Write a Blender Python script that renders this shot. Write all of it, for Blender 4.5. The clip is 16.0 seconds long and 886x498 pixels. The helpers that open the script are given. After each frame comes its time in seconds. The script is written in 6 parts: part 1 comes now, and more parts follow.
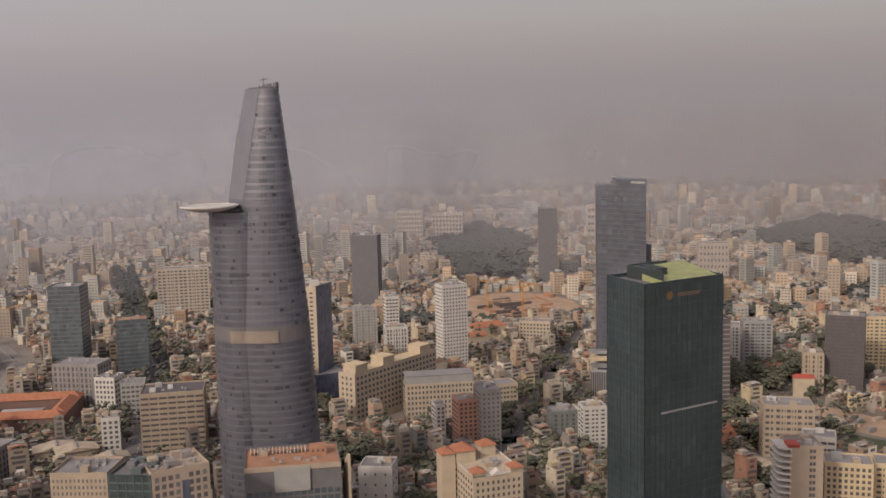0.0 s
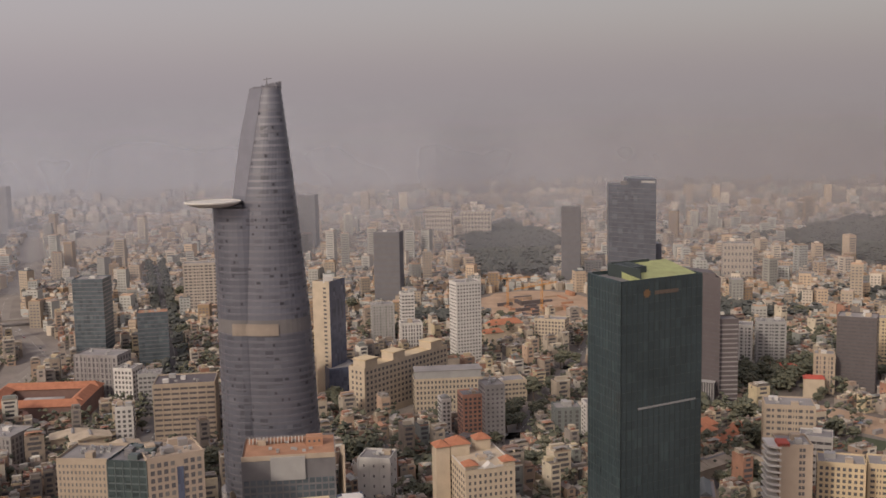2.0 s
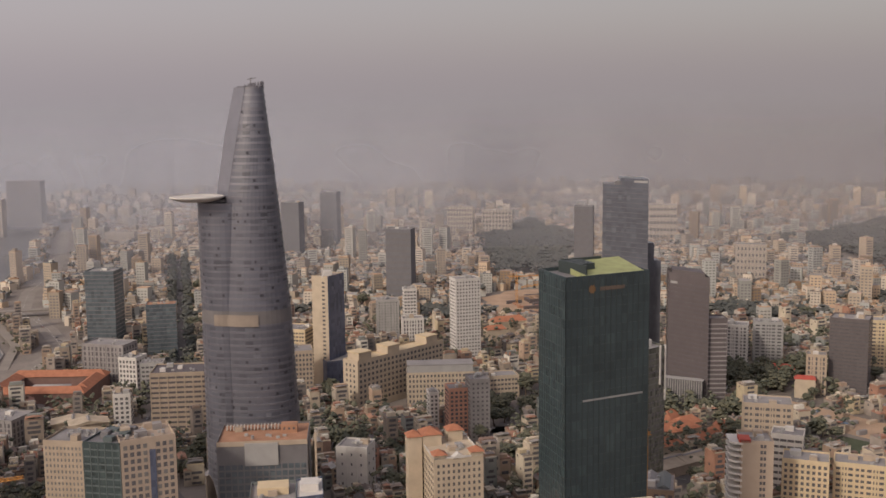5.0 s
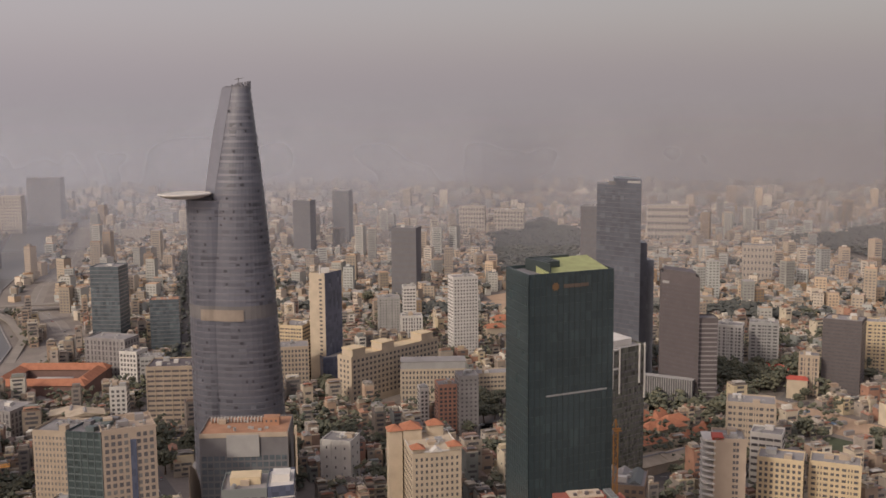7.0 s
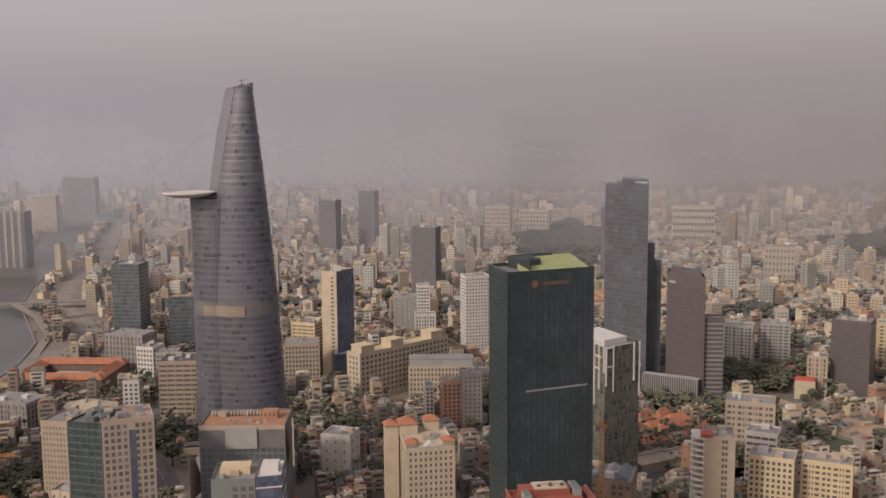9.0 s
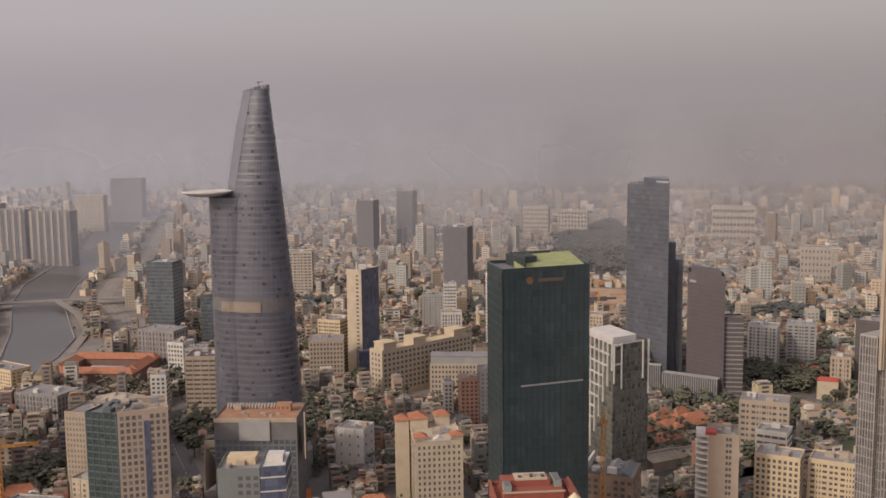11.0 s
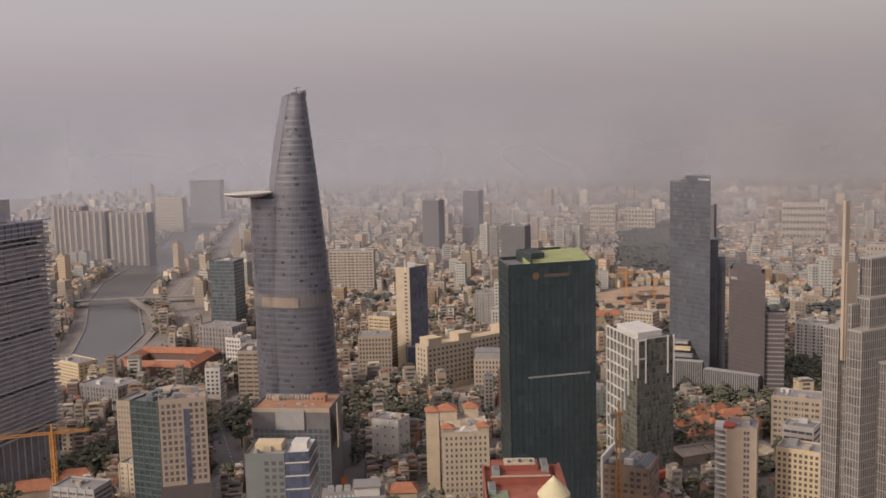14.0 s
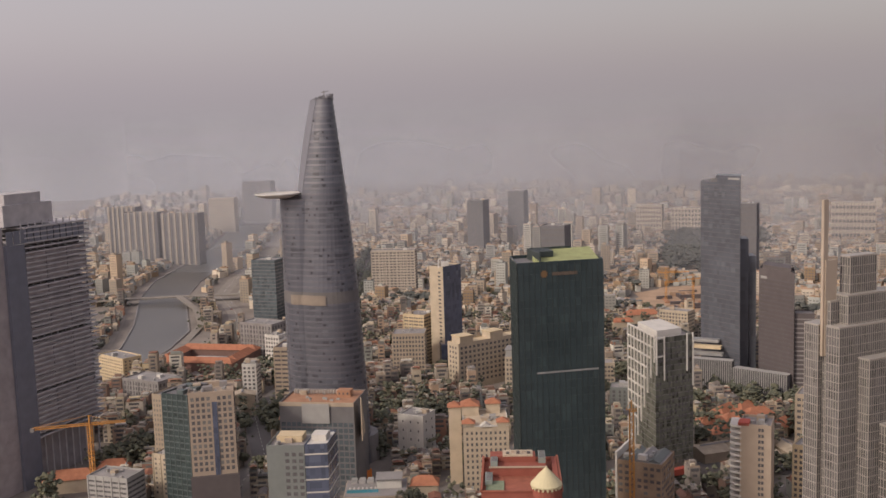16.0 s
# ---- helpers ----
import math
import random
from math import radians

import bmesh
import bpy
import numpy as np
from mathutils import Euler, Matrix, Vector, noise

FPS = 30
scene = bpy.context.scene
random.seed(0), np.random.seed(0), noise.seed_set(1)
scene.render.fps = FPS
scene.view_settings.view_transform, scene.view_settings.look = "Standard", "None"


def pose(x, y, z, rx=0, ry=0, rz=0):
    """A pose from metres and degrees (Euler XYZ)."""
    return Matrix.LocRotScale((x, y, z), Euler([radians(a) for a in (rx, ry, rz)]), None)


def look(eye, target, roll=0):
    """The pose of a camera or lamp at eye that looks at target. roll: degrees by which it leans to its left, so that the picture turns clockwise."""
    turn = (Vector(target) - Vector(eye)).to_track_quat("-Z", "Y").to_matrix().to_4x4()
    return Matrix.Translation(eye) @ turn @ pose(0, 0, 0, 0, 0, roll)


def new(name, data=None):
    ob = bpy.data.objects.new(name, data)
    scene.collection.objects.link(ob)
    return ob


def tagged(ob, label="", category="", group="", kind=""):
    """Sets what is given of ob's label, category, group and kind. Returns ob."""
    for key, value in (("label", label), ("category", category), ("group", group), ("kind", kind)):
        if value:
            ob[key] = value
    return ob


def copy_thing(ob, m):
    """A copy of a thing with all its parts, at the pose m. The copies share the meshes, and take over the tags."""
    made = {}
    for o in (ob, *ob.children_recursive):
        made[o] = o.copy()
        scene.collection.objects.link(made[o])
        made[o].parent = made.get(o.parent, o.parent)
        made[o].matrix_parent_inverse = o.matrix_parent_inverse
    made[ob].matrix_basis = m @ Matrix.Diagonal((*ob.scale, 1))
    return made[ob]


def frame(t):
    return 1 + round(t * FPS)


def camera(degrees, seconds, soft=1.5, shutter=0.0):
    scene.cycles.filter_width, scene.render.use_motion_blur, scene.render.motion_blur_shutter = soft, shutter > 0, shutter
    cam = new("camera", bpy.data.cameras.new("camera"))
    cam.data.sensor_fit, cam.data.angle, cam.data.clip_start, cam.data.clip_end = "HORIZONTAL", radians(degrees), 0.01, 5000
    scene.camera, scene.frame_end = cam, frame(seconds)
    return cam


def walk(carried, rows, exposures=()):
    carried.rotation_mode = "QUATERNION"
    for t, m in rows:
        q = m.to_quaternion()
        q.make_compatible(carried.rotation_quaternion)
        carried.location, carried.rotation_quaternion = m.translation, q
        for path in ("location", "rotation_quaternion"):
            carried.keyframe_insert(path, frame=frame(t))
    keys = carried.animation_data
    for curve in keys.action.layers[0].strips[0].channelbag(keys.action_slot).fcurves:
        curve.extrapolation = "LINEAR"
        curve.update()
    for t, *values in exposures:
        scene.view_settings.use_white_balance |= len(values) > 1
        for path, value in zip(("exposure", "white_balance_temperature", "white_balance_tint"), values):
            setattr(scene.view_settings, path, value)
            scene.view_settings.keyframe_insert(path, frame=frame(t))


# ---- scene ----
cam = camera(46.83, 16.0, soft=1.6)
PATH = [
    (0, look((-0.00, 0.01, 233.03), (-0.07, 496.12, 170.73), -1.348)),
    (0.5, look((6.04, -2.70, 233.19), (-0.39, 493.35, 170.77), -1.304)),
    (1, look((12.15, -5.38, 233.29), (0.27, 490.54, 170.68), -1.242)),
    (1.5, look((18.36, -8.04, 233.36), (1.90, 487.73, 170.59), -1.160)),
    (2, look((24.71, -10.64, 233.40), (4.60, 484.97, 170.45), -1.083)),
    (2.5, look((31.10, -13.18, 233.41), (7.29, 482.26, 170.36), -1.014)),
    (3, look((37.48, -15.68, 233.41), (10.03, 479.56, 170.31), -0.948)),
    (3.5, look((43.88, -18.15, 233.40), (13.05, 476.89, 170.29), -0.893)),
    (4, look((50.34, -20.59, 233.38), (16.43, 474.25, 170.24), -0.841)),
    (6.5, look((82.85, -31.04, 233.59), (34.13, 462.49, 169.97), -0.437)),
    (7, look((89.48, -32.89, 233.57), (37.54, 460.33, 170.03), -0.417)),
    (7.5, look((96.09, -34.79, 233.54), (40.14, 458.01, 170.15), -0.412)),
    (8, look((102.69, -36.70, 233.50), (42.30, 455.59, 170.26), -0.423)),
    (8.5, look((109.26, -38.64, 233.44), (43.74, 453.00, 170.26), -0.430)),
    (9, look((115.85, -40.58, 233.38), (45.15, 450.36, 170.30), -0.438)),
    (11.5, look((148.13, -49.15, 232.89), (46.63, 436.45, 170.53), -0.713)),
    (12, look((154.65, -51.33, 233.02), (46.73, 432.90, 170.80), -0.813)),
    (12.5, look((161.18, -53.55, 233.17), (46.49, 429.13, 170.98), -0.927)),
    (13, look((167.75, -55.78, 233.33), (46.09, 425.20, 171.28), -1.079)),
    (13.5, look((174.29, -58.00, 233.49), (45.78, 421.21, 171.49), -1.255)),
    (14, look((180.78, -60.17, 233.66), (45.39, 417.15, 171.76), -1.422)),
    (14.5, look((187.26, -62.21, 233.87), (44.99, 413.13, 172.20), -1.562)),
    (15, look((193.65, -64.13, 234.06), (44.68, 409.18, 172.49), -1.671)),
    (15.5, look((200.04, -65.94, 234.22), (44.51, 405.27, 172.84), -1.762)),
    (16, look((206.46, -67.73, 234.37), (44.47, 401.33, 173.15), -1.838)),
]
EXPOSURES = [(0.0, 0.10), (6.5, 0.12), (16.0, 0.22)]
walk(cam, PATH, EXPOSURES)

# ---------------------------------------------------------------- light
world = bpy.data.worlds.new("hazy_sky")
scene.world = world
world.use_nodes = True
wn, wl = world.node_tree.nodes, world.node_tree.links
wn.clear()
SUN = Vector((-0.56, -0.70, 0.58)).normalized()
sky = wn.new("ShaderNodeTexSky")
sky.sky_type, sky.sun_disc = "NISHITA", False
sky.sun_elevation = math.asin(SUN.z)
sky.sun_rotation = math.atan2(SUN.x, SUN.y)
sky.dust_density, sky.air_density = 6.0, 1.5
bg_sky, bg_haze, add_bg, w_out = (wn.new(k) for k in ("ShaderNodeBackground", "ShaderNodeBackground", "ShaderNodeAddShader", "ShaderNodeOutputWorld"))
bg_sky.inputs[1].default_value = 0.045
# the smog glows more on the sun's side of the sky
w_dir, w_dot, w_rng, w_mix = (wn.new(k) for k in ("ShaderNodeTexCoord", "ShaderNodeVectorMath", "ShaderNodeMapRange", "ShaderNodeMix"))
w_dot.operation, w_mix.data_type = "DOT_PRODUCT", "RGBA"
w_dot.inputs[1].default_value = Vector((-0.80, -0.60, 0.0))
w_rng.interpolation_type = "SMOOTHSTEP"
w_rng.inputs[1].default_value, w_rng.inputs[2].default_value = -1.0, 0.15
w_mix.inputs[6].default_value, w_mix.inputs[7].default_value = (0.290, 0.250, 0.262, 1), (0.372, 0.325, 0.362, 1)
wl.new(w_dir.outputs["Generated"], w_dot.inputs[0])
wl.new(w_dot.outputs["Value"], w_rng.inputs[0])
wl.new(w_rng.outputs[0], w_mix.inputs[0])
wl.new(w_mix.outputs[2], bg_haze.inputs[0])
w_glow = wn.new("ShaderNodeMapRange")
w_glow.interpolation_type = "SMOOTHSTEP"
for k, val in ((1, 0.0), (2, 1.0), (3, 0.90), (4, 1.75)):
    w_glow.inputs[k].default_value = val
wl.new(w_dot.outputs["Value"], w_glow.inputs[0])
wl.new(w_glow.outputs[0], bg_haze.inputs[1])
wl.new(sky.outputs[0], bg_sky.inputs[0])
wl.new(bg_sky.outputs[0], add_bg.inputs[0])
wl.new(bg_haze.outputs[0], add_bg.inputs[1])
wl.new(add_bg.outputs[0], w_out.inputs[0])
sun = new("sun", bpy.data.lights.new("sun", "SUN"))
sun.data.energy, sun.data.angle, sun.data.color = 1.62, radians(6), (1.0, 0.90, 0.80)
sun.matrix_world = look(SUN * 1000, (0, 0, 0))


# ---------------------------------------------------------------- materials
def mat(name, col, rough=0.8, metal=0.0, var=0.25, scale=0.15, bump=0.0, rand="", hues=(), fine=3.0, spec=0.3):
    """Painted or mineral surface: broad stains and fine grain; rand 'object' or 'island' picks one of hues for each piece."""
    m = bpy.data.materials.new(name)
    m.use_nodes = True
    n, l = m.node_tree.nodes, m.node_tree.links
    b = n["Principled BSDF"]
    b.inputs["Roughness"].default_value, b.inputs["Metallic"].default_value = rough, metal
    b.inputs["Specular IOR Level"].default_value = spec
    pos = n.new("ShaderNodeNewGeometry")
    big, small = n.new("ShaderNodeTexNoise"), n.new("ShaderNodeTexNoise")
    big.inputs["Scale"].default_value, small.inputs["Scale"].default_value = scale, fine
    big.inputs["Detail"].default_value = 5
    for t in (big, small):
        l.new(pos.outputs["Position"], t.inputs["Vector"])
    base = None
    if rand:
        ramp = n.new("ShaderNodeValToRGB")
        ramp.color_ramp.interpolation = "CONSTANT"
        e = ramp.color_ramp.elements
        while len(e) < len(hues):
            e.new(0.5)
        for i, h in enumerate(hues):
            e[i].position, e[i].color = i / len(hues), (*h, 1)
        if rand == "object":
            l.new(n.new("ShaderNodeObjectInfo").outputs["Random"], ramp.inputs[0])
        else:
            l.new(pos.outputs["Random Per Island"], ramp.inputs[0])
        base = ramp.outputs[0]
    mul = n.new("ShaderNodeMath")
    mul.operation = "MULTIPLY_ADD"
    l.new(small.outputs[0], mul.inputs[0])
    mul.inputs[1].default_value = 0.4
    l.new(big.outputs[0], mul.inputs[2])
    rng = n.new("ShaderNodeMapRange")
    rng.inputs[1].default_value, rng.inputs[2].default_value = 0.35, 1.05
    rng.inputs[3].default_value, rng.inputs[4].default_value = 1 - var, 1 + var
    l.new(mul.outputs[0], rng.inputs[0])
    mix = n.new("ShaderNodeMix")
    mix.data_type, mix.blend_type = "RGBA", "MULTIPLY"
    mix.inputs[0].default_value = 1
    if base:
        l.new(base, mix.inputs[6])
    else:
        mix.inputs[6].default_value = (*col, 1)
    l.new(rng.outputs[0], mix.inputs[7])
    l.new(mix.outputs[2], b.inputs["Base Color"])
    if bump:
        bp = n.new("ShaderNodeBump")
        bp.inputs["Strength"].default_value, bp.inputs["Distance"].default_value = bump, 0.2
        l.new(small.outputs[0], bp.inputs["Height"])
        l.new(bp.outputs[0], b.inputs["Normal"])
    return m


def glass(name, col, rough=0.25, pane=(3.0, 3.0, 3.9), dark=0.45, share=0.3, metal=0.0, spec=0.5):
    """Curtain-wall glass: each pane a little different (blinds, dark rooms)."""
    m = bpy.data.materials.new(name)
    m.use_nodes = True
    n, l = m.node_tree.nodes, m.node_tree.links
    b = n["Principled BSDF"]
    b.inputs["Roughness"].default_value, b.inputs["Metallic"].default_value = rough, metal
    b.inputs["Specular IOR Level"].default_value = spec
    pos = n.new("ShaderNodeNewGeometry")
    snap = n.new("ShaderNodeVectorMath")
    snap.operation = "SNAP"
    snap.inputs[1].default_value = pane
    l.new(pos.outputs["Position"], snap.inputs[0])
    wnz = n.new("ShaderNodeTexWhiteNoise")
    l.new(snap.outputs[0], wnz.inputs["Vector"])
    ramp = n.new("ShaderNodeValToRGB")
    e = ramp.color_ramp.elements
    e[0].position, e[0].color = 0.0, (dark, dark, dark, 1)
    e[1].position, e[1].color = share, (1, 1, 1, 1)
    k = e.new(0.93)
    k.color = (1.1, 1.1, 1.1, 1)
    k = e.new(0.97)
    k.color = (1.35, 1.35, 1.3, 1)
    l.new(wnz.outputs[0], ramp.inputs[0])
    big = n.new("ShaderNodeTexNoise")
    big.inputs["Scale"].default_value = 0.03
    l.new(pos.outputs["Position"], big.inputs["Vector"])
    rng = n.new("ShaderNodeMapRange")
    rng.inputs[1].default_value, rng.inputs[2].default_value = 0.3, 0.7
    rng.inputs[3].default_value, rng.inputs[4].default_value = 0.82, 1.15
    l.new(big.outputs[0], rng.inputs[0])
    mx = [n.new("ShaderNodeMix") for _ in range(2)]
    for q in mx:
        q.data_type, q.blend_type = "RGBA", "MULTIPLY"
        q.inputs[0].default_value = 1
    mx[0].inputs[6].default_value = (*col, 1)
    l.new(ramp.outputs[0], mx[0].inputs[7])
    l.new(mx[0].outputs[2], mx[1].inputs[6])
    l.new(rng.outputs[0], mx[1].inputs[7])
    l.new(mx[1].outputs[2], b.inputs["Base Color"])
    return m


WALLS = [(0.44, 0.37, 0.28), (0.50, 0.41, 0.27), (0.33, 0.28, 0.235), (0.55, 0.47, 0.35), (0.26, 0.225, 0.195), (0.42, 0.30, 0.215), (0.34, 0.255, 0.19), (0.62, 0.57, 0.48), (0.40, 0.35, 0.295), (0.20, 0.175, 0.155), (0.33, 0.18, 0.125), (0.24, 0.245, 0.22), (0.48, 0.40, 0.30), (0.29, 0.235, 0.185), (0.23, 0.15, 0.115), (0.37, 0.315, 0.25)]
ROOFS = [(0.29, 0.135, 0.09), (0.28, 0.255, 0.23), (0.35, 0.19, 0.125), (0.21, 0.185, 0.17), (0.36, 0.31, 0.25), (0.20, 0.165, 0.145), (0.46, 0.40, 0.31), (0.30, 0.265, 0.22), (0.25, 0.19, 0.155), (0.40, 0.37, 0.33), (0.28, 0.155, 0.11), (0.16, 0.145, 0.135)]
M_ground = mat("dusty_ground", (0.21, 0.18, 0.155), 0.95, var=0.35, scale=0.02, fine=0.3)
M_road = mat("asphalt", (0.16, 0.145, 0.135), 0.9, var=0.2, scale=0.05, fine=1)
M_highway = mat("worn_concrete_road", (0.24, 0.21, 0.18), 0.9, var=0.2, scale=0.05, fine=1)
M_mark = mat("white_road_paint", (0.6, 0.58, 0.52), 0.8, var=0.2)
M_water = mat("canal_water", (0.105, 0.098, 0.09), 0.34, var=0.2, scale=0.01, fine=0.2, bump=0.05, spec=0.35)
M_house = mat("painted_plaster_walls", (0.5, 0.45, 0.4), 0.9, var=0.3, scale=0.12, rand="object", hues=WALLS)
M_houses = mat("painted_plaster_rows", (0.5, 0.45, 0.4), 0.9, var=0.3, scale=0.12, rand="island", hues=WALLS)
M_roof = mat("house_roofing", (0.4, 0.2, 0.1), 0.85, var=0.35, scale=0.2, rand="object", hues=ROOFS)
M_roofs = mat("house_roofing_rows", (0.4, 0.2, 0.1), 0.85, var=0.35, scale=0.2, rand="island", hues=ROOFS)
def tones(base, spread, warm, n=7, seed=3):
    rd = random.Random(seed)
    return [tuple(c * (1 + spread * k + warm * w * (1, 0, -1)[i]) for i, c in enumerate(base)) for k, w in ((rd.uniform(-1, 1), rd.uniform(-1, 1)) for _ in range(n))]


# warmth and contrast drop slightly with each band, distance haze put into the colours
M_far = [mat("far_plaster_band", (0.3, 0.3, 0.3), 0.95, var=0.18, scale=0.05, rand="island", hues=tones(c, sp, wm, 11)) for c, sp, wm in (
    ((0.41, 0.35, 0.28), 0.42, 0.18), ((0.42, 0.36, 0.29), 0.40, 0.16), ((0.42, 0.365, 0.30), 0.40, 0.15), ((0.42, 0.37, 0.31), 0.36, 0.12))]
M_farroof = [mat("far_roofing_band", (0.3, 0.3, 0.3), 0.95, var=0.18, scale=0.05, rand="island", hues=tones(c, sp, wm, 11, 5)) for c, sp, wm in (
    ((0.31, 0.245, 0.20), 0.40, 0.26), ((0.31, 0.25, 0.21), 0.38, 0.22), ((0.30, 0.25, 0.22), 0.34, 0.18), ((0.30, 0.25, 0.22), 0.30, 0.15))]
M_farwin = mat("far_window_glass", (0.15, 0.14, 0.14), 0.6, var=0.1)
M_win = mat("window_glass", (0.118, 0.110, 0.112), 0.2, var=0.3, scale=0.5, spec=0.5)
M_winl = mat("curtained_window_glass", (0.16, 0.15, 0.14), 0.3, var=0.3, scale=0.5, spec=0.5)
M_white = mat("white_paint", (0.55, 0.515, 0.47), 0.8, var=0.14)
M_cream = mat("cream_paint", (0.47, 0.385, 0.285), 0.85, var=0.15)
M_yellow = mat("yellow_ochre_paint", (0.55, 0.435, 0.28), 0.85, var=0.15)
M_tan = mat("tan_render", (0.385, 0.305, 0.235), 0.85, var=0.12)
M_beige = mat("beige_render", (0.40, 0.32, 0.24), 0.85, var=0.15)
M_grey = mat("grey_concrete", (0.26, 0.24, 0.23), 0.9, var=0.25, scale=0.08)
M_lgrey = mat("pale_grey_panels", (0.34, 0.325, 0.305), 0.7, var=0.15)
M_dgrey = mat("dark_grey_cladding", (0.165, 0.155, 0.155), 0.6, var=0.2)
M_orange = mat("orange_roof_tiles", (0.36, 0.15, 0.085), 0.85, var=0.25, scale=0.3, fine=2)
M_red = mat("red_brick_paint", (0.27, 0.085, 0.06), 0.85, var=0.2)
M_deck = mat("terracotta_roof_deck", (0.36, 0.195, 0.12), 0.85, var=0.25)
M_redfab = mat("red_awning_cloth", (0.40, 0.085, 0.06), 0.8, var=0.15)
M_blue = mat("blue_sheet", (0.13, 0.19, 0.26), 0.7, var=0.2)
M_green = mat("yellow_green_roof_coating", (0.30, 0.315, 0.145), 0.75, var=0.3, scale=0.2)
M_steel = mat("galvanised_steel", (0.42, 0.41, 0.40), 0.45, metal=0.6, var=0.2)
M_crane = mat("orange_crane_paint", (0.52, 0.25, 0.07), 0.6, var=0.2)
M_earth = mat("excavated_earth", (0.38, 0.265, 0.18), 0.95, var=0.3, scale=0.05, fine=0.6)
M_leaf = mat("tree_leaves", (0.06, 0.065, 0.035), 0.8, var=0.3, scale=0.4, rand="island", hues=[(0.10, 0.103, 0.072), (0.118, 0.114, 0.076), (0.088, 0.093, 0.068), (0.12, 0.115, 0.074)])
# greyer than the near leaves: haze over the woods put into the colour
M_farleaf = mat("haze_greyed_leaves", (0.10, 0.098, 0.09), 0.95, var=0.12, scale=0.1, rand="island", hues=[(0.088, 0.090, 0.080), (0.10, 0.098, 0.084), (0.078, 0.081, 0.073)])
M_bark = mat("tree_bark", (0.12, 0.09, 0.07), 0.95, var=0.3, scale=1)
G_bitex = glass("blue_grey_tower_glass", (0.098, 0.098, 0.116), 0.3, (4.5, 4.5, 3.92), 0.6, 0.2)
M_bitspan = mat("grey_metal_spandrel", (0.148, 0.143, 0.158), 0.45, metal=0.2, var=0.12)
M_bitfin = mat("light_grey_facet_cladding", (0.178, 0.174, 0.192), 0.4, metal=0.2, var=0.12)
G_dark = glass("dark_green_glass", (0.040, 0.056, 0.060), 0.2, (3.1, 3.1, 4.1), 0.84, 0.3, spec=0.55)
G_sc = glass("charcoal_glass", (0.095, 0.098, 0.114), 0.3, (4, 4, 4), 0.85, 0.4)
G_teal = glass("teal_green_glass", (0.052, 0.070, 0.070), 0.22, (3, 3, 3.6), 0.6, 0.4)
G_blue = glass("navy_blue_glass", (0.095, 0.108, 0.155), 0.25, (3, 3, 3.6), 0.75, 0.4)
G_slate = glass("slate_glass", (0.100, 0.118, 0.130), 0.25, (3, 3, 3.6), 0.7, 0.4)
G_grey = glass("grey_green_glass", (0.128, 0.128, 0.106), 0.25, (2.2, 2.2, 3.6), 0.35, 0.45)


# added backdrop emits the haze colour and fades clear with height
M_haze_glow = bpy.data.materials.new("glowing_haze")
M_haze_glow.use_nodes = True
dn, dl = M_haze_glow.node_tree.nodes, M_haze_glow.node_tree.links
dn.clear()
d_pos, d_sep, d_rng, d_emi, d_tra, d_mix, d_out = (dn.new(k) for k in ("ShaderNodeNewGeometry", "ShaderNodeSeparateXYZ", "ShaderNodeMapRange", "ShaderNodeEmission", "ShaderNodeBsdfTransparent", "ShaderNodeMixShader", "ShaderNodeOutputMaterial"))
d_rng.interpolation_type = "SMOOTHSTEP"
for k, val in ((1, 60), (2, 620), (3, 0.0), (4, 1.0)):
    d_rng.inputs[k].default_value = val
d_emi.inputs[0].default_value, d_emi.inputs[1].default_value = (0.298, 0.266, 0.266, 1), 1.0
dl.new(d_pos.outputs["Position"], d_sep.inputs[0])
# glow is paler to the left, the brighter side of the haze painted in
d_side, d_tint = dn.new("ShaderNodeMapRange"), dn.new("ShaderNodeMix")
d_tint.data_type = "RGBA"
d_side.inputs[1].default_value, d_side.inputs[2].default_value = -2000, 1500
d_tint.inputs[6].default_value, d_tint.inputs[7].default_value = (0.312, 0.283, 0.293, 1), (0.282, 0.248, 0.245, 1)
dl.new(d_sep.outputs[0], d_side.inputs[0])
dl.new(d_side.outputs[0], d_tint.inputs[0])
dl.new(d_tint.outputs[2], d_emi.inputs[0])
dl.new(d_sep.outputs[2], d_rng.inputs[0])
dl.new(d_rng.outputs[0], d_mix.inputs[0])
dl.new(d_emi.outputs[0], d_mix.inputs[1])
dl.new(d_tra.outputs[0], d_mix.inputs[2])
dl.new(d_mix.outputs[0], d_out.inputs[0])


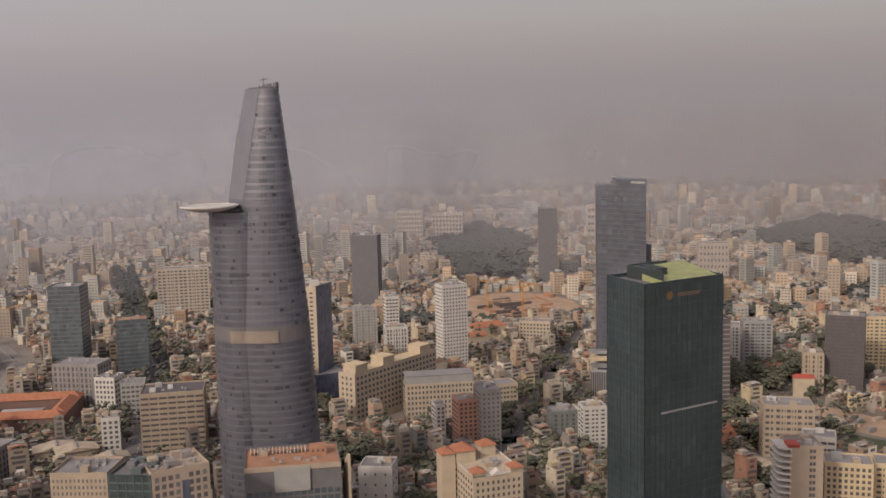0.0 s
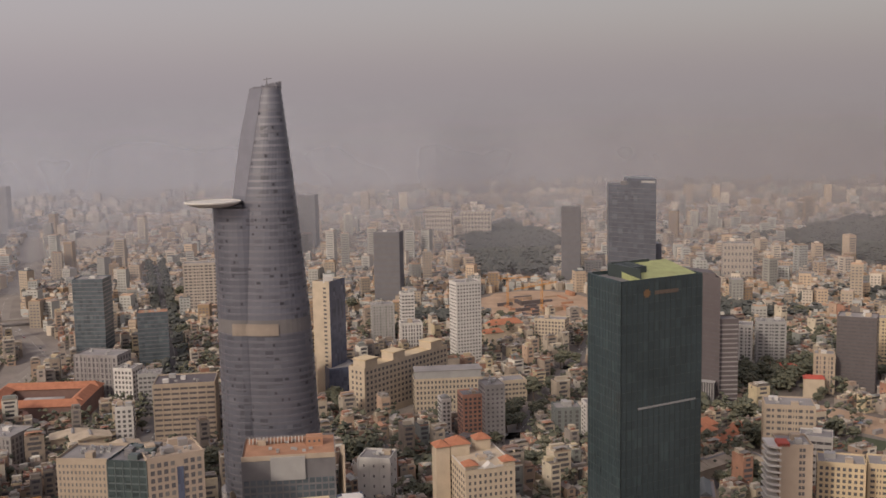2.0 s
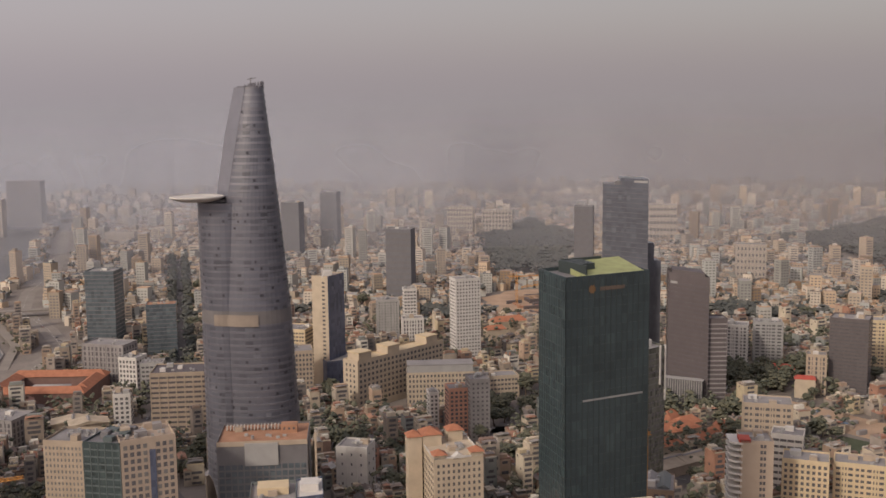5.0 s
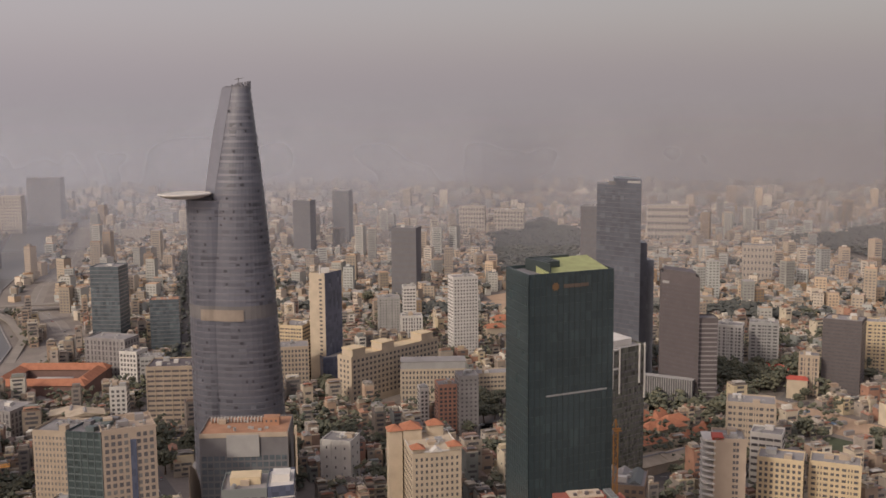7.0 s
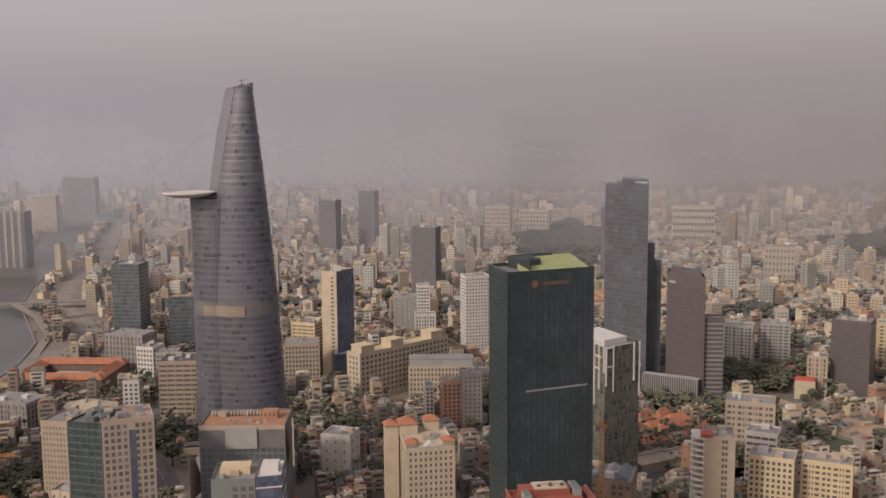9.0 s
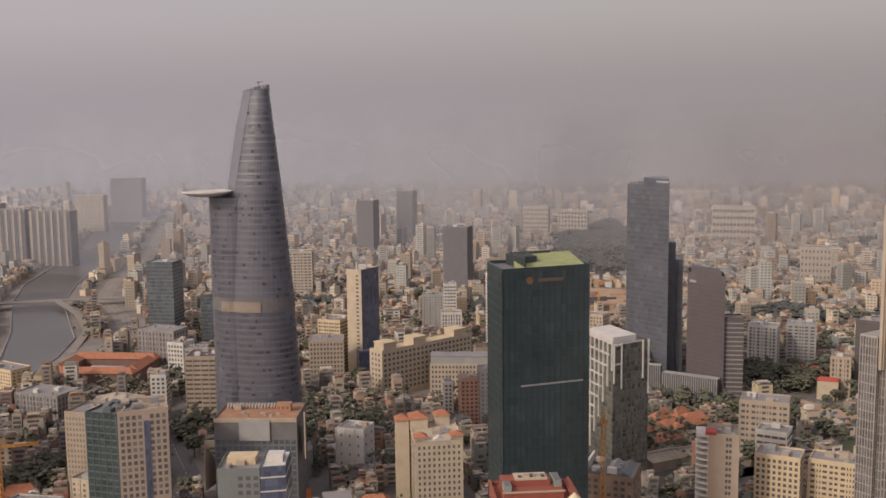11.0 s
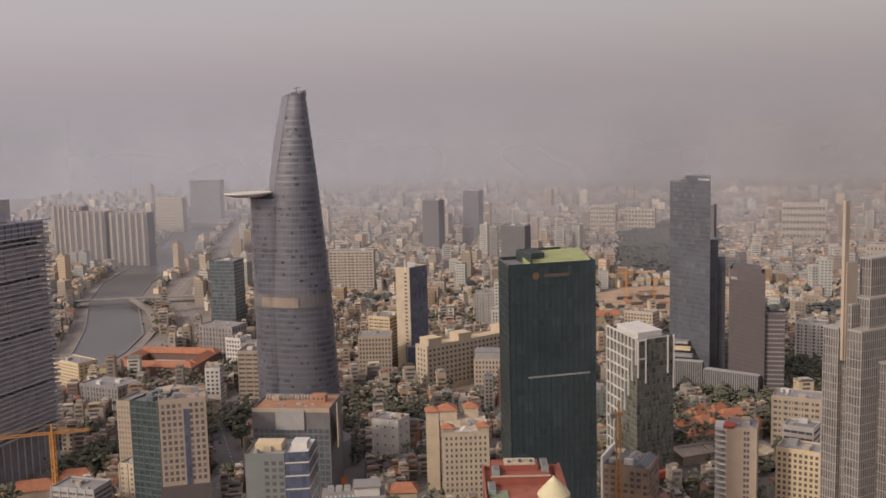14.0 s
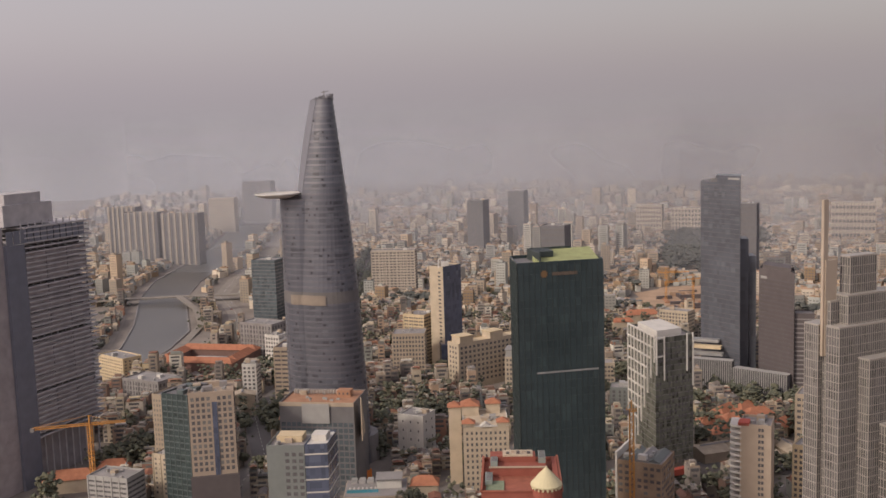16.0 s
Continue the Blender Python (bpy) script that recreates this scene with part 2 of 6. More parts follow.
def smog(name, share, top):
    """Sheet standing in for haze: lets light through, scatters the rest both ways, thins out towards its top, uneven
    like drifting smoke.
    """
    m = bpy.data.materials.new(name)
    m.use_nodes = True
    n, l = m.node_tree.nodes, m.node_tree.links
    n.clear()
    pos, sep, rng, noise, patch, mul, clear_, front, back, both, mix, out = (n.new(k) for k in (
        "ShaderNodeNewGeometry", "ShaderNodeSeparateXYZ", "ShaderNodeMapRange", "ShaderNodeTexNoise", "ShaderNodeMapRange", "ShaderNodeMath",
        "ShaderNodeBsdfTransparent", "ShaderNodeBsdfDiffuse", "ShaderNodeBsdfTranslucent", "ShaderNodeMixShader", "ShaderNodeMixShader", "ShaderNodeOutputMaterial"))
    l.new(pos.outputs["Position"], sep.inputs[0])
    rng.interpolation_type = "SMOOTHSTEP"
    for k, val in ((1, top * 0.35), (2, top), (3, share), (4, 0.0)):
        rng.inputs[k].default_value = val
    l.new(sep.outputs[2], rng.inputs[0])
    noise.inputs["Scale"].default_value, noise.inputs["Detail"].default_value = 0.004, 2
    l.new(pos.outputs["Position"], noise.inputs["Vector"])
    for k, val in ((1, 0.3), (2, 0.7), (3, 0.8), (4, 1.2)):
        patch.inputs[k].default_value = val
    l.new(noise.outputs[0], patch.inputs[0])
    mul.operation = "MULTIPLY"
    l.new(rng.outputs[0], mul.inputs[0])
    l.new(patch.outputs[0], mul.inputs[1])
    # haze brightness put into the tint: paler to the left, duller to the right
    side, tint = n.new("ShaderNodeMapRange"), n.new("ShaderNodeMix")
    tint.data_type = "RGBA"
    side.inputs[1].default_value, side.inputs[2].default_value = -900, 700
    tint.inputs[6].default_value, tint.inputs[7].default_value = HAZE_TINT
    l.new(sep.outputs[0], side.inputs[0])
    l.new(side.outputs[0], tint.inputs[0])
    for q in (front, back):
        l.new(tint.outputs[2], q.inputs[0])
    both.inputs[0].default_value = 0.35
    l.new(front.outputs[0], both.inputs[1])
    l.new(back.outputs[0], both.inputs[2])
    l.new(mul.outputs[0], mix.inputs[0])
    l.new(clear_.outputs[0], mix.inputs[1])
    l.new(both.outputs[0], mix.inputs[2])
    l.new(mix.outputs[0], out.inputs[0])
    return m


HAZE_TINT = ((0.474, 0.488, 0.545, 1), (0.350, 0.335, 0.345, 1))


# ---------------------------------------------------------------- mesh tools
class Build:
    """Collects faces, then becomes one mesh object."""

    def __init__(self):
        self.v, self.f = [], []

    def poly(self, pts):
        k = len(self.v)
        self.v += [tuple(p) for p in pts]
        self.f.append(tuple(range(k, k + len(pts))))

    def prism(self, ring, z0, z1, bottom=False, top=True):
        k, n = len(self.v), len(ring)
        self.v += [(p[0], p[1], z0) for p in ring] + [(p[0], p[1], z1) for p in ring]
        self.f += [(k + i, k + (i + 1) % n, k + n + (i + 1) % n, k + n + i) for i in range(n)]
        if top:
            self.f.append(tuple(range(k + n, k + 2 * n)))
        if bottom:
            self.f.append(tuple(range(k + n - 1, k - 1, -1)))

    def box(self, c, w, d, z0, z1, yaw=0.0, bottom=False):
        ca, sa = math.cos(yaw), math.sin(yaw)
        ring = [(c[0] + x * ca - y * sa, c[1] + x * sa + y * ca) for x, y in ((-w / 2, -d / 2), (w / 2, -d / 2), (w / 2, d / 2), (-w / 2, d / 2))]
        self.prism(ring, z0, z1, bottom)

    def gable(self, c, w, d, z0, rise, yaw=0.0, over=0.4):
        ca, sa = math.cos(yaw), math.sin(yaw)
        w, d = w / 2 + over, d / 2 + over
        P = lambda x, y, z: (c[0] + x * ca - y * sa, c[1] + x * sa + y * ca, z)
        k = len(self.v)
        self.v += [P(-w, -d, z0), P(w, -d, z0), P(w, d, z0), P(-w, d, z0), P(0, -d, z0 + rise), P(0, d, z0 + rise)]
        self.f += [(k, k + 1, k + 4), (k + 1, k + 2, k + 5, k + 4), (k + 2, k + 3, k + 5), (k + 3, k, k + 4, k + 5), (k + 3, k + 2, k + 1, k)]

    def hip(self, c, w, d, z0, rise, yaw=0.0, over=0.5, ridge=0.4):
        ca, sa = math.cos(yaw), math.sin(yaw)
        w, d = w / 2 + over, d / 2 + over
        r = (w * ridge, 0) if w > d else (0, d * ridge)
        P = lambda x, y, z: (c[0] + x * ca - y * sa, c[1] + x * sa + y * ca, z)
        k = len(self.v)
        self.v += [P(-w, -d, z0), P(w, -d, z0), P(w, d, z0), P(-w, d, z0), P(-r[0], -r[1], z0 + rise), P(r[0], r[1], z0 + rise)]
        if w > d:
            self.f += [(k, k + 1, k + 5, k + 4), (k + 1, k + 2, k + 5), (k + 2, k + 3, k + 4, k + 5), (k + 3, k, k + 4)]
        else:
            self.f += [(k, k + 1, k + 4), (k + 1, k + 2, k + 5, k + 4), (k + 2, k + 3, k + 5), (k + 3, k, k + 4, k + 5)]
        self.f.append((k + 3, k + 2, k + 1, k))

    def beam(self, a, b, r):
        a, b = Vector(a), Vector(b)
        q = (b - a).to_track_quat("Z", "Y").to_matrix()
        k = len(self.v)
        for p in (a, b):
            self.v += [tuple(p + q @ Vector((x * r, y * r, 0))) for x, y in ((-1, -1), (1, -1), (1, 1), (-1, 1))]
        self.f += [(k + i, k + (i + 1) % 4, k + 4 + (i + 1) % 4, k + 4 + i) for i in range(4)] + [(k + 3, k + 2, k + 1, k), (k + 4, k + 5, k + 6, k + 7)]

    def mesh(self, name, material, smooth=False):
        me = bpy.data.meshes.new(name)
        me.from_pydata(self.v, [], self.f)
        me.materials.append(material)
        if smooth:
            me.polygons.foreach_set("use_smooth", [True] * len(me.polygons))
        me.update()
        return me


def part(name, b, material, parent, label="", smooth=False):
    ob = new(name, b.mesh(name, material, smooth))
    ob.parent = parent
    if label:
        ob["label"] = label
    return ob


def thing(name, label, category, group="", kind="", at=(0, 0, 0)):
    ob = new(name)
    ob.location = at
    return tagged(ob, label, category, group, kind)


def solo(name, b, material, label, category, group="", kind=""):
    return tagged(new(name, b.mesh(name, material)), label, category, group, kind)


def rect(A, B, depth):
    """Plan corners of a block whose front runs from A to B, as a ring turning left."""
    A, B = Vector(A), Vector(B)
    n = Vector((-(B - A).y, (B - A).x)).normalized() * depth
    return [A, B, B + n, A + n]


def inset(ring, d):
    c = sum(ring, Vector((0, 0))) / len(ring)
    return [p + (c - p).normalized() * d * 1.414 for p in ring]


SHARED = {}


def pane_mesh(w, h, material, depth=0.12):
    key = (round(w, 2), round(h, 2), material.name, depth)
    if key not in SHARED:
        b = Build()
        b.box((0, 0), w, depth * 2, -h / 2, h / 2, bottom=True)
        SHARED[key] = b.mesh("pane", material)
    return SHARED[key]


def windows(parent, A, B, z0, z1, nx, nz, fw, fh, material, name="window", skip=(), alt=None, margin=0.0, keep=1.0):
    """A grid of windows on the wall from A to B, each its own piece."""
    A, B = Vector(A), Vector(B)
    ab = (B - A)
    L, yaw = ab.length, math.atan2(ab.y, ab.x)
    u = ab.normalized()
    dx, dz = (L - 2 * margin) / nx, (z1 - z0) / nz
    for j in range(nz):
        for i in range(nx):
            if i in skip or random.random() > keep:
                continue
            mt = alt if alt and random.random() < 0.3 else material
            o = new(name, pane_mesh(dx * fw, dz * fh, mt))
            p = A + u * (margin + dx * (i + 0.5))
            o.matrix_basis = pose(p.x, p.y, z0 + dz * (j + 0.5), 0, 0, math.degrees(yaw))
            o.parent = parent


def window_rows(parent, A, B, z0, z1, nx, nz, fw, fh, material, margin=0.6):
    """One row of windows a floor on the wall from A to B."""
    A, B = Vector(A), Vector(B)
    L, u = (B - A).length, (B - A).normalized()
    yaw, dx, dz = math.atan2(u.y, u.x), (L - 2 * margin) / nx, (z1 - z0) / nz
    key = (round(L, 2), nx, round(dz, 2), fw, fh, material.name)
    if key not in SHARED:
        b = Build()
        for i in range(nx):
            b.box((margin + dx * (i + 0.5), 0), dx * fw, 0.24, -dz * fh / 2, dz * fh / 2, bottom=True)
        SHARED[key] = b.mesh("window_row", material)
    for j in range(nz):
        o = tagged(new("window_row", SHARED[key]), kind="stuff")
        o.matrix_basis = pose(A.x, A.y, z0 + dz * (j + 0.5), 0, 0, math.degrees(yaw))
        o.parent = parent


def bands(parent, ring, z0, z1, n, frac, material, name="window_band", proud=0.08):
    """One glass band a floor, all round the block."""
    c = sum(ring, Vector((0, 0))) / len(ring)
    r2 = [p + (p - c).normalized() * proud * 1.414 for p in ring]
    dz = (z1 - z0) / n
    for j in range(n):
        b = Build()
        b.prism(r2, z0 + dz * (j + 0.5 - frac / 2), z0 + dz * (j + 0.5 + frac / 2), bottom=True)
        part(name, b, material, parent)


def parapet(parent, ring, z, h, t, material, name="parapet"):
    b = Build()
    inner = inset(ring, t)
    n = len(ring)
    for i in range(n):
        j = (i + 1) % n
        b.prism([ring[i], ring[j], inner[j], inner[i]], z, z + h)
    return part(name, b, material, parent)


def clutter(parent, ring, z, count, seed, materials=None):
    """Stair heads, tanks and cooling units on a flat roof."""
    rnd = random.Random(seed)
    A, B, D = ring[0], ring[1], ring[3]
    yaw = math.atan2((B - A).y, (B - A).x)
    for _ in range(count):
        p = A + (B - A) * rnd.uniform(0.15, 0.85) + (D - A) * rnd.uniform(0.15, 0.85)
        k = rnd.random()
        b = Build()
        if k < 0.3:
            b.box(p, rnd.uniform(3, 6), rnd.uniform(3, 5), z, z + rnd.uniform(2, 3.4), yaw)
            part("stair_head", b, rnd.choice(materials or [M_white, M_beige, M_lgrey]), parent)
        elif k < 0.6:
            b.prism([p + Vector((math.cos(a), math.sin(a))) * 0.9 for a in [i * math.tau / 8 for i in range(8)]], z + 0.6, z + 2.4)
            part("water_tank", b, M_steel, parent)
        else:
            b.box(p, rnd.uniform(1.2, 2.6), rnd.uniform(1, 2), z, z + rnd.uniform(0.9, 1.6), yaw)
            part("cooling_unit", b, M_lgrey, parent)


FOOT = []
FIT_LEAN = [0.033]


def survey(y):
    """Street level in the fitted coordinates, which lean slightly against level ground."""
    return FIT_LEAN[0] * (y - 565) + 5 if FIT_LEAN[0] else 0.0


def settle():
    """Shifts every building set out so far down and along y, correcting its leaning fit."""
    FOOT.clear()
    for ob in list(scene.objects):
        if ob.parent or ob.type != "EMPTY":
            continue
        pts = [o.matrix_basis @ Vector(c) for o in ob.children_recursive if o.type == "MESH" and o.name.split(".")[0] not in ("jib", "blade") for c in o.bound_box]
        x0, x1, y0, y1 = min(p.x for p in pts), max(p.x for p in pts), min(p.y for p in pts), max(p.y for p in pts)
        dy = FIT_LEAN[0] * (max(p.z for p in pts) - 219)
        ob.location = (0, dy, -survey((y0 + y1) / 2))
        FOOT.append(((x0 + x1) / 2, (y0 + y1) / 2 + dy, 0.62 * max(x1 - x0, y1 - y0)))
    FIT_LEAN[0] = 0.0



def block(name, label, ring, h, wall, z0=0.0, category="building", parap=1.0, roof=None, group=""):
    """A building with a body, a roof deck and a parapet."""
    t = thing(name, label, category, group)
    b = Build()
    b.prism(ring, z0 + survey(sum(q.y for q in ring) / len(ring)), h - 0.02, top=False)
    part("wall", b, wall, t)
    b = Build()
    b.prism(inset(ring, 0.02), h - 0.4, h)
    part("roof", b, roof or M_grey, t)
    if parap:
        parapet(t, ring, h - 0.02, parap, 0.35, wall)
    c = sum(ring, Vector((0, 0))) / len(ring)
    FOOT.append((c.x, c.y, max((p - c).length for p in ring) + 2))
    return t
# ---------------------------------------------------------------- ground, canal, roads
b = Build()
b.poly([(-5200, -400, 0), (5200, -400, 0), (5200, 5400, 0), (-5200, 5400, 0)])
solo("ground", b, M_ground, "dusty grey-brown city ground between the houses", "ground", kind="structure")

# added glowing sheet covering the ground and horizon past the far houses
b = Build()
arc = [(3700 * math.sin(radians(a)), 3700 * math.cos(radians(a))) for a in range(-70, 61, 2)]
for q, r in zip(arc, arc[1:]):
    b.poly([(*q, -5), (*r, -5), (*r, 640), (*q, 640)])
solo("backdrop", b, M_haze_glow, "plain glowing backdrop sheet in haze colour behind the city", "backdrop", kind="structure")

# sheets stand in for haze over the outer town, each thicker than the last
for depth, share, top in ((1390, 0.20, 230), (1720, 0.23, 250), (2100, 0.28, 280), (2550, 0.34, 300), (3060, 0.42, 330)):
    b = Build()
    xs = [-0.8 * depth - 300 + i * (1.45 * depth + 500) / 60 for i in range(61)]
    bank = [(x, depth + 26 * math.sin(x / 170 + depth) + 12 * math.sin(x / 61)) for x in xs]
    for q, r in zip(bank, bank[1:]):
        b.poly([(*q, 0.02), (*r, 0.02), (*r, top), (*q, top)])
    solo("smog_bank", b, smog("haze_scatter", share, top), "thin pale sheet standing in for haze over the outer town", "smog", kind="structure")

canal_l = [(-452, 754), (-462, 787), (-490, 857), (-553, 968), (-668, 1143), (-745, 1290), (-798, 1444), (-897, 1706), (-1150, 2250)]
canal_r = [(-406, 754), (-417, 796), (-432, 864), (-465, 953), (-600, 1154), (-668, 1300), (-721, 1452), (-812, 1712), (-1060, 2270)]
b = Build()
for i in range(len(canal_l) - 1):
    b.poly([(*canal_l[i], 0.05), (*canal_r[i], 0.05), (*canal_r[i + 1], 0.05), (*canal_l[i + 1], 0.05)])
solo("water", b, M_water, "still grey canal water between concrete banks", "canal", kind="structure")
for side, pts in (("embankment_west", canal_l), ("embankment_east", canal_r)):
    b = Build()
    for p, q in zip(pts, pts[1:]):
        p, q = Vector(p), Vector(q)
        n = Vector((-(q - p).y, (q - p).x)).normalized() * 0.6
        b.prism([p + n, p - n, q - n, q + n], 0, 1.2)
    solo(side, b, M_grey, "grey concrete canal embankment wall", "embankment", kind="structure")


def ribbon(name, pts, width, z, material, label, kind="structure", category="road", thick=0.0, dashes=False):
    b, m = Build(), Build()
    pts = [Vector(p) for p in pts]
    rails = []
    for i, p in enumerate(pts):
        t = (pts[min(i + 1, len(pts) - 1)] - pts[max(i - 1, 0)]).normalized()
        n = Vector((-t.y, t.x)) * width / 2
        zz = z[i] if isinstance(z, (list, tuple)) else z
        rails.append(((p + n), (p - n), zz))
    for (a, c, z1), (d, e, z2) in zip(rails, rails[1:]):
        b.poly([(*c, z1), (*e, z2), (*d, z2), (*a, z1)])
        if thick:
            b.poly([(*c, z1 - thick), (*e, z2 - thick), (*e, z2), (*c, z1)])
            b.poly([(*a, z1), (*d, z2), (*d, z2 - thick), (*a, z1 - thick)])
            b.poly([(*a, z1 - thick), (*d, z2 - thick), (*e, z2 - thick), (*c, z1 - thick)])
        if dashes:
            o1, o2 = (a + c) / 2, (d + e) / 2
            n = int((o2 - o1).length / 9)
            s = (o2 - o1).normalized()
            k = Vector((-s.y, s.x)) * 0.2
            for i in range(n):
                p, q = o1 + (o2 - o1) * (i / n), o1 + (o2 - o1) * ((i + 0.45) / n)
                h1, h2 = z1 + (z2 - z1) * i / n + 0.03, z1 + (z2 - z1) * (i + 0.45) / n + 0.03
                m.poly([(*(p - k), h1), (*(q - k), h2), (*(q + k), h2), (*(p + k), h1)])
    ob = solo(name, b, material, label, category, kind=kind)
    if dashes:
        part("lane_marks", m, M_mark, ob)
    return ob


HWY = [(-386, 762), (-392, 800), (-404, 877), (-418, 986), (-478, 1080), (-560, 1180), (-625, 1330), (-667, 1491), (-760, 1720), (-1000, 2270)]
ribbon("highway", HWY, 20, 0.12, M_highway, "wide pale canal-side boulevard with lane lines", dashes=True)
ribbon("quay_road", [(-478, 754), (-489, 787), (-512, 857), (-576, 968), (-692, 1143), (-770, 1290), (-826, 1444), (-925, 1706)], 13, 0.13, M_highway, "pale quay road along the canal wall")
ribbon("canal_bridge", [(-760, 1055), (-699, 1081), (-600, 1128), (-495, 1177), (-440, 1200)], 13, [2, 8, 9, 8, 2], M_highway, "low concrete road bridge across the canal", thick=1.5)
ribbon("slip_road", [(-432, 890), (-468, 985), (-530, 1070), (-590, 1125)], 9, [0.16, 3, 5, 8.9], M_highway, "curved concrete slip road beside the boulevard", thick=1.0)
STREETS = [
    ([(-125, 420), (-150, 560), (-215, 660), (-250, 860), (-280, 965), (-390, 1280), (-520, 1650)], 18),
    ([(-30, 430), (40, 700), (95, 900), (150, 1100)], 14),
    ([(-140, 660), (60, 730), (130, 700), (330, 700)], 14),
    ([(-110, 880), (60, 960), (140, 900), (420, 860)], 14),
    ([(150, 470), (215, 620), (260, 760), (330, 900)], 18),
    ([(125, 620), (200, 625), (330, 690), (460, 760)], 16),
    ([(-415, 1350), (-80, 1180), (160, 1130), (420, 1150)], 18),
]
for pts, w in STREETS:
    ribbon("road", pts, w, 0.08, M_road, "dark asphalt city street between houses", dashes=True)


# ---------------------------------------------------------------- curved glass skyscraper with helipad
M_louvre = mat("dull_beige_louvres", (0.25, 0.205, 0.165), 0.8, var=0.2)
M_vent = mat("dark_open_vent", (0.058, 0.057, 0.066), 0.5, var=0.2)
M_service = mat("grey_beige_louvres", (0.150, 0.138, 0.135), 0.7, var=0.15)


def skyscraper():
    t = thing("glass_skyscraper", "tall curved blue-grey glass skyscraper with banded floors and a helipad", "skyscraper")
    O, U, D = Vector((-130.0, 567.0)), Vector((0.985, 0.171)), Vector((-0.171, 0.985))
    W = lambda u, d: O + U * u + D * d
    R = lambda z: float(np.interp(z, (0, 60, 130, 195, 262), (58.0, 56.2, 52.8, 47.2, 40.5)))
    L = lambda z: float(np.interp(z, (0, 126, 195, 230, 262), (2, 2, 11, 16.8, 24.3)))
    K = lambda z: float(np.interp(z, (0, 126, 195, 262), (8, 10, 19, 31.5)))
    HB = lambda z: float(np.interp(z, (0, 60, 130, 195, 262), (22, 22, 21, 17, 8)))

    S = lambda u, z: -8.5 * (u - L(z)) / (R(z) - L(z))

    def ring(z, grow=0.0):
        l, r, h = L(z) - grow, R(z) + grow, HB(z) + grow
        c, a = (l + r) / 2, (r - l) / 2
        th = math.acos(max(-1, min(1, (K(z) - c) / a)))
        pts = []
        for i in range(41):
            s = -th + (math.pi + th) * i / 40
            q = c + a * math.cos(s)
            pts.append(W(q, h * math.sin(s) + S(q, z)))
        return pts

    def low(z, grow=0.0):
        h = float(np.interp(z, (0, 60, 130, 190), (19, 19, 18, 15))) + grow
        return [W(17 + (17 + grow) * math.cos(s), -4.0 + h * math.sin(s)) for s in [i * math.tau / 36 for i in range(36)]]

    def shell(name, fn, za, zb, material, grow, label=""):
        b = Build()
        r1, r2 = fn(za, grow), fn(zb, grow)
        n = len(r1)
        b.v += [(*p, za) for p in r1] + [(*p, zb) for p in r2]
        b.f += [(i, (i + 1) % n, n + (i + 1) % n, n + i) for i in range(n)] + [tuple(range(n, 2 * n)), tuple(range(n - 1, -1, -1))]
        return part(name, b, material, t, label)

    shell("podium", lambda z, g: [W(29 + 32 * math.cos(s), 23 * math.sin(s)) for s in [i * math.tau / 32 for i in range(32)]], 0, 24, M_grey, 0, "grey stone podium")
    n, dz = 66, 3.92
    for i in range(n):
        z = 3 + i * dz
        if z + dz > 259:
            break
        if 119 < z < 126:
            shell("service_floor", ring, z, z + dz, M_service, 0.1, "grey louvred service floor")
        else:
            shell("glass_floor", ring, z, z + dz, G_bitex, 0)
            shell("spandrel", ring, z + dz * 0.66, z + dz, M_bitspan if z < 196 or i % 3 == 1 else M_bitfin, 0.25)
        if z < 188:
            if 119 < z < 126:
                shell("service_floor", low, z, z + dz, M_service, 0.1, "grey louvred service floor")
            else:
                shell("glass_floor", low, z, z + dz, G_bitex, 0)
                shell("spandrel", low, z + dz * 0.72, z + dz, M_bitspan, 0.25)
    b = Build()
    front = lambda u: min(-4.0 - 18.3 * math.sqrt(max(0, 1 - ((u - 17) / 17.3) ** 2)), S(u, 123) - 21.6 * math.sqrt(max(0, 1 - ((u - 27.8) / 26.2) ** 2)))
    arc = [W(u, front(u) - 0.25) for u in [9 + i * 2.6 for i in range(11)]]
    for p, q in zip(arc, arc[1:]):
        b.poly([(*p, 119.6), (*q, 119.6), (*q, 126.4), (*p, 126.4)])
    part("louvre_panel", b, M_louvre, t, "beige louvre panel")
    # dark tilted window vents scattered over the floors
    rv = random.Random(8)
    for i in range(62):
        z = 3 + i * dz
        if 115 < z < 130:
            continue
        c, a, h = (L(z) + R(z)) / 2, (R(z) - L(z)) / 2 + 0.2, HB(z) + 0.2
        th = math.acos(max(-1, min(1, (K(z) - c) / a)))
        for j in range(2 if z < 190 else 1):
            s = rv.uniform(-th, 0.0)
            p, q = (W(c + a * math.cos(e), h * math.sin(e) + S(c + a * math.cos(e), z)) for e in (s, s + 0.02))
            b = Build()
            b.box(p, rv.choice((1.0, 1.3, 2.2)), 0.16, z + 0.7, z + rv.uniform(1.8, 2.4), math.atan2(q.y - p.y, q.x - p.x), bottom=True)
            part("window_vent", b, M_vent, t)
        if z < 186:
            h = float(np.interp(z, (0, 60, 130, 190), (19, 19, 18, 15))) + 0.2
            s = rv.uniform(3.5, 5.0)
            p, q = (W(17 + 17.2 * math.cos(e), -4.0 + h * math.sin(e)) for e in (s, s + 0.02))
            b = Build()
            b.box(p, 1.2, 0.16, z + 0.7, z + 2.2, math.atan2(q.y - p.y, q.x - p.x), bottom=True)
            part("window_vent", b, M_vent, t)
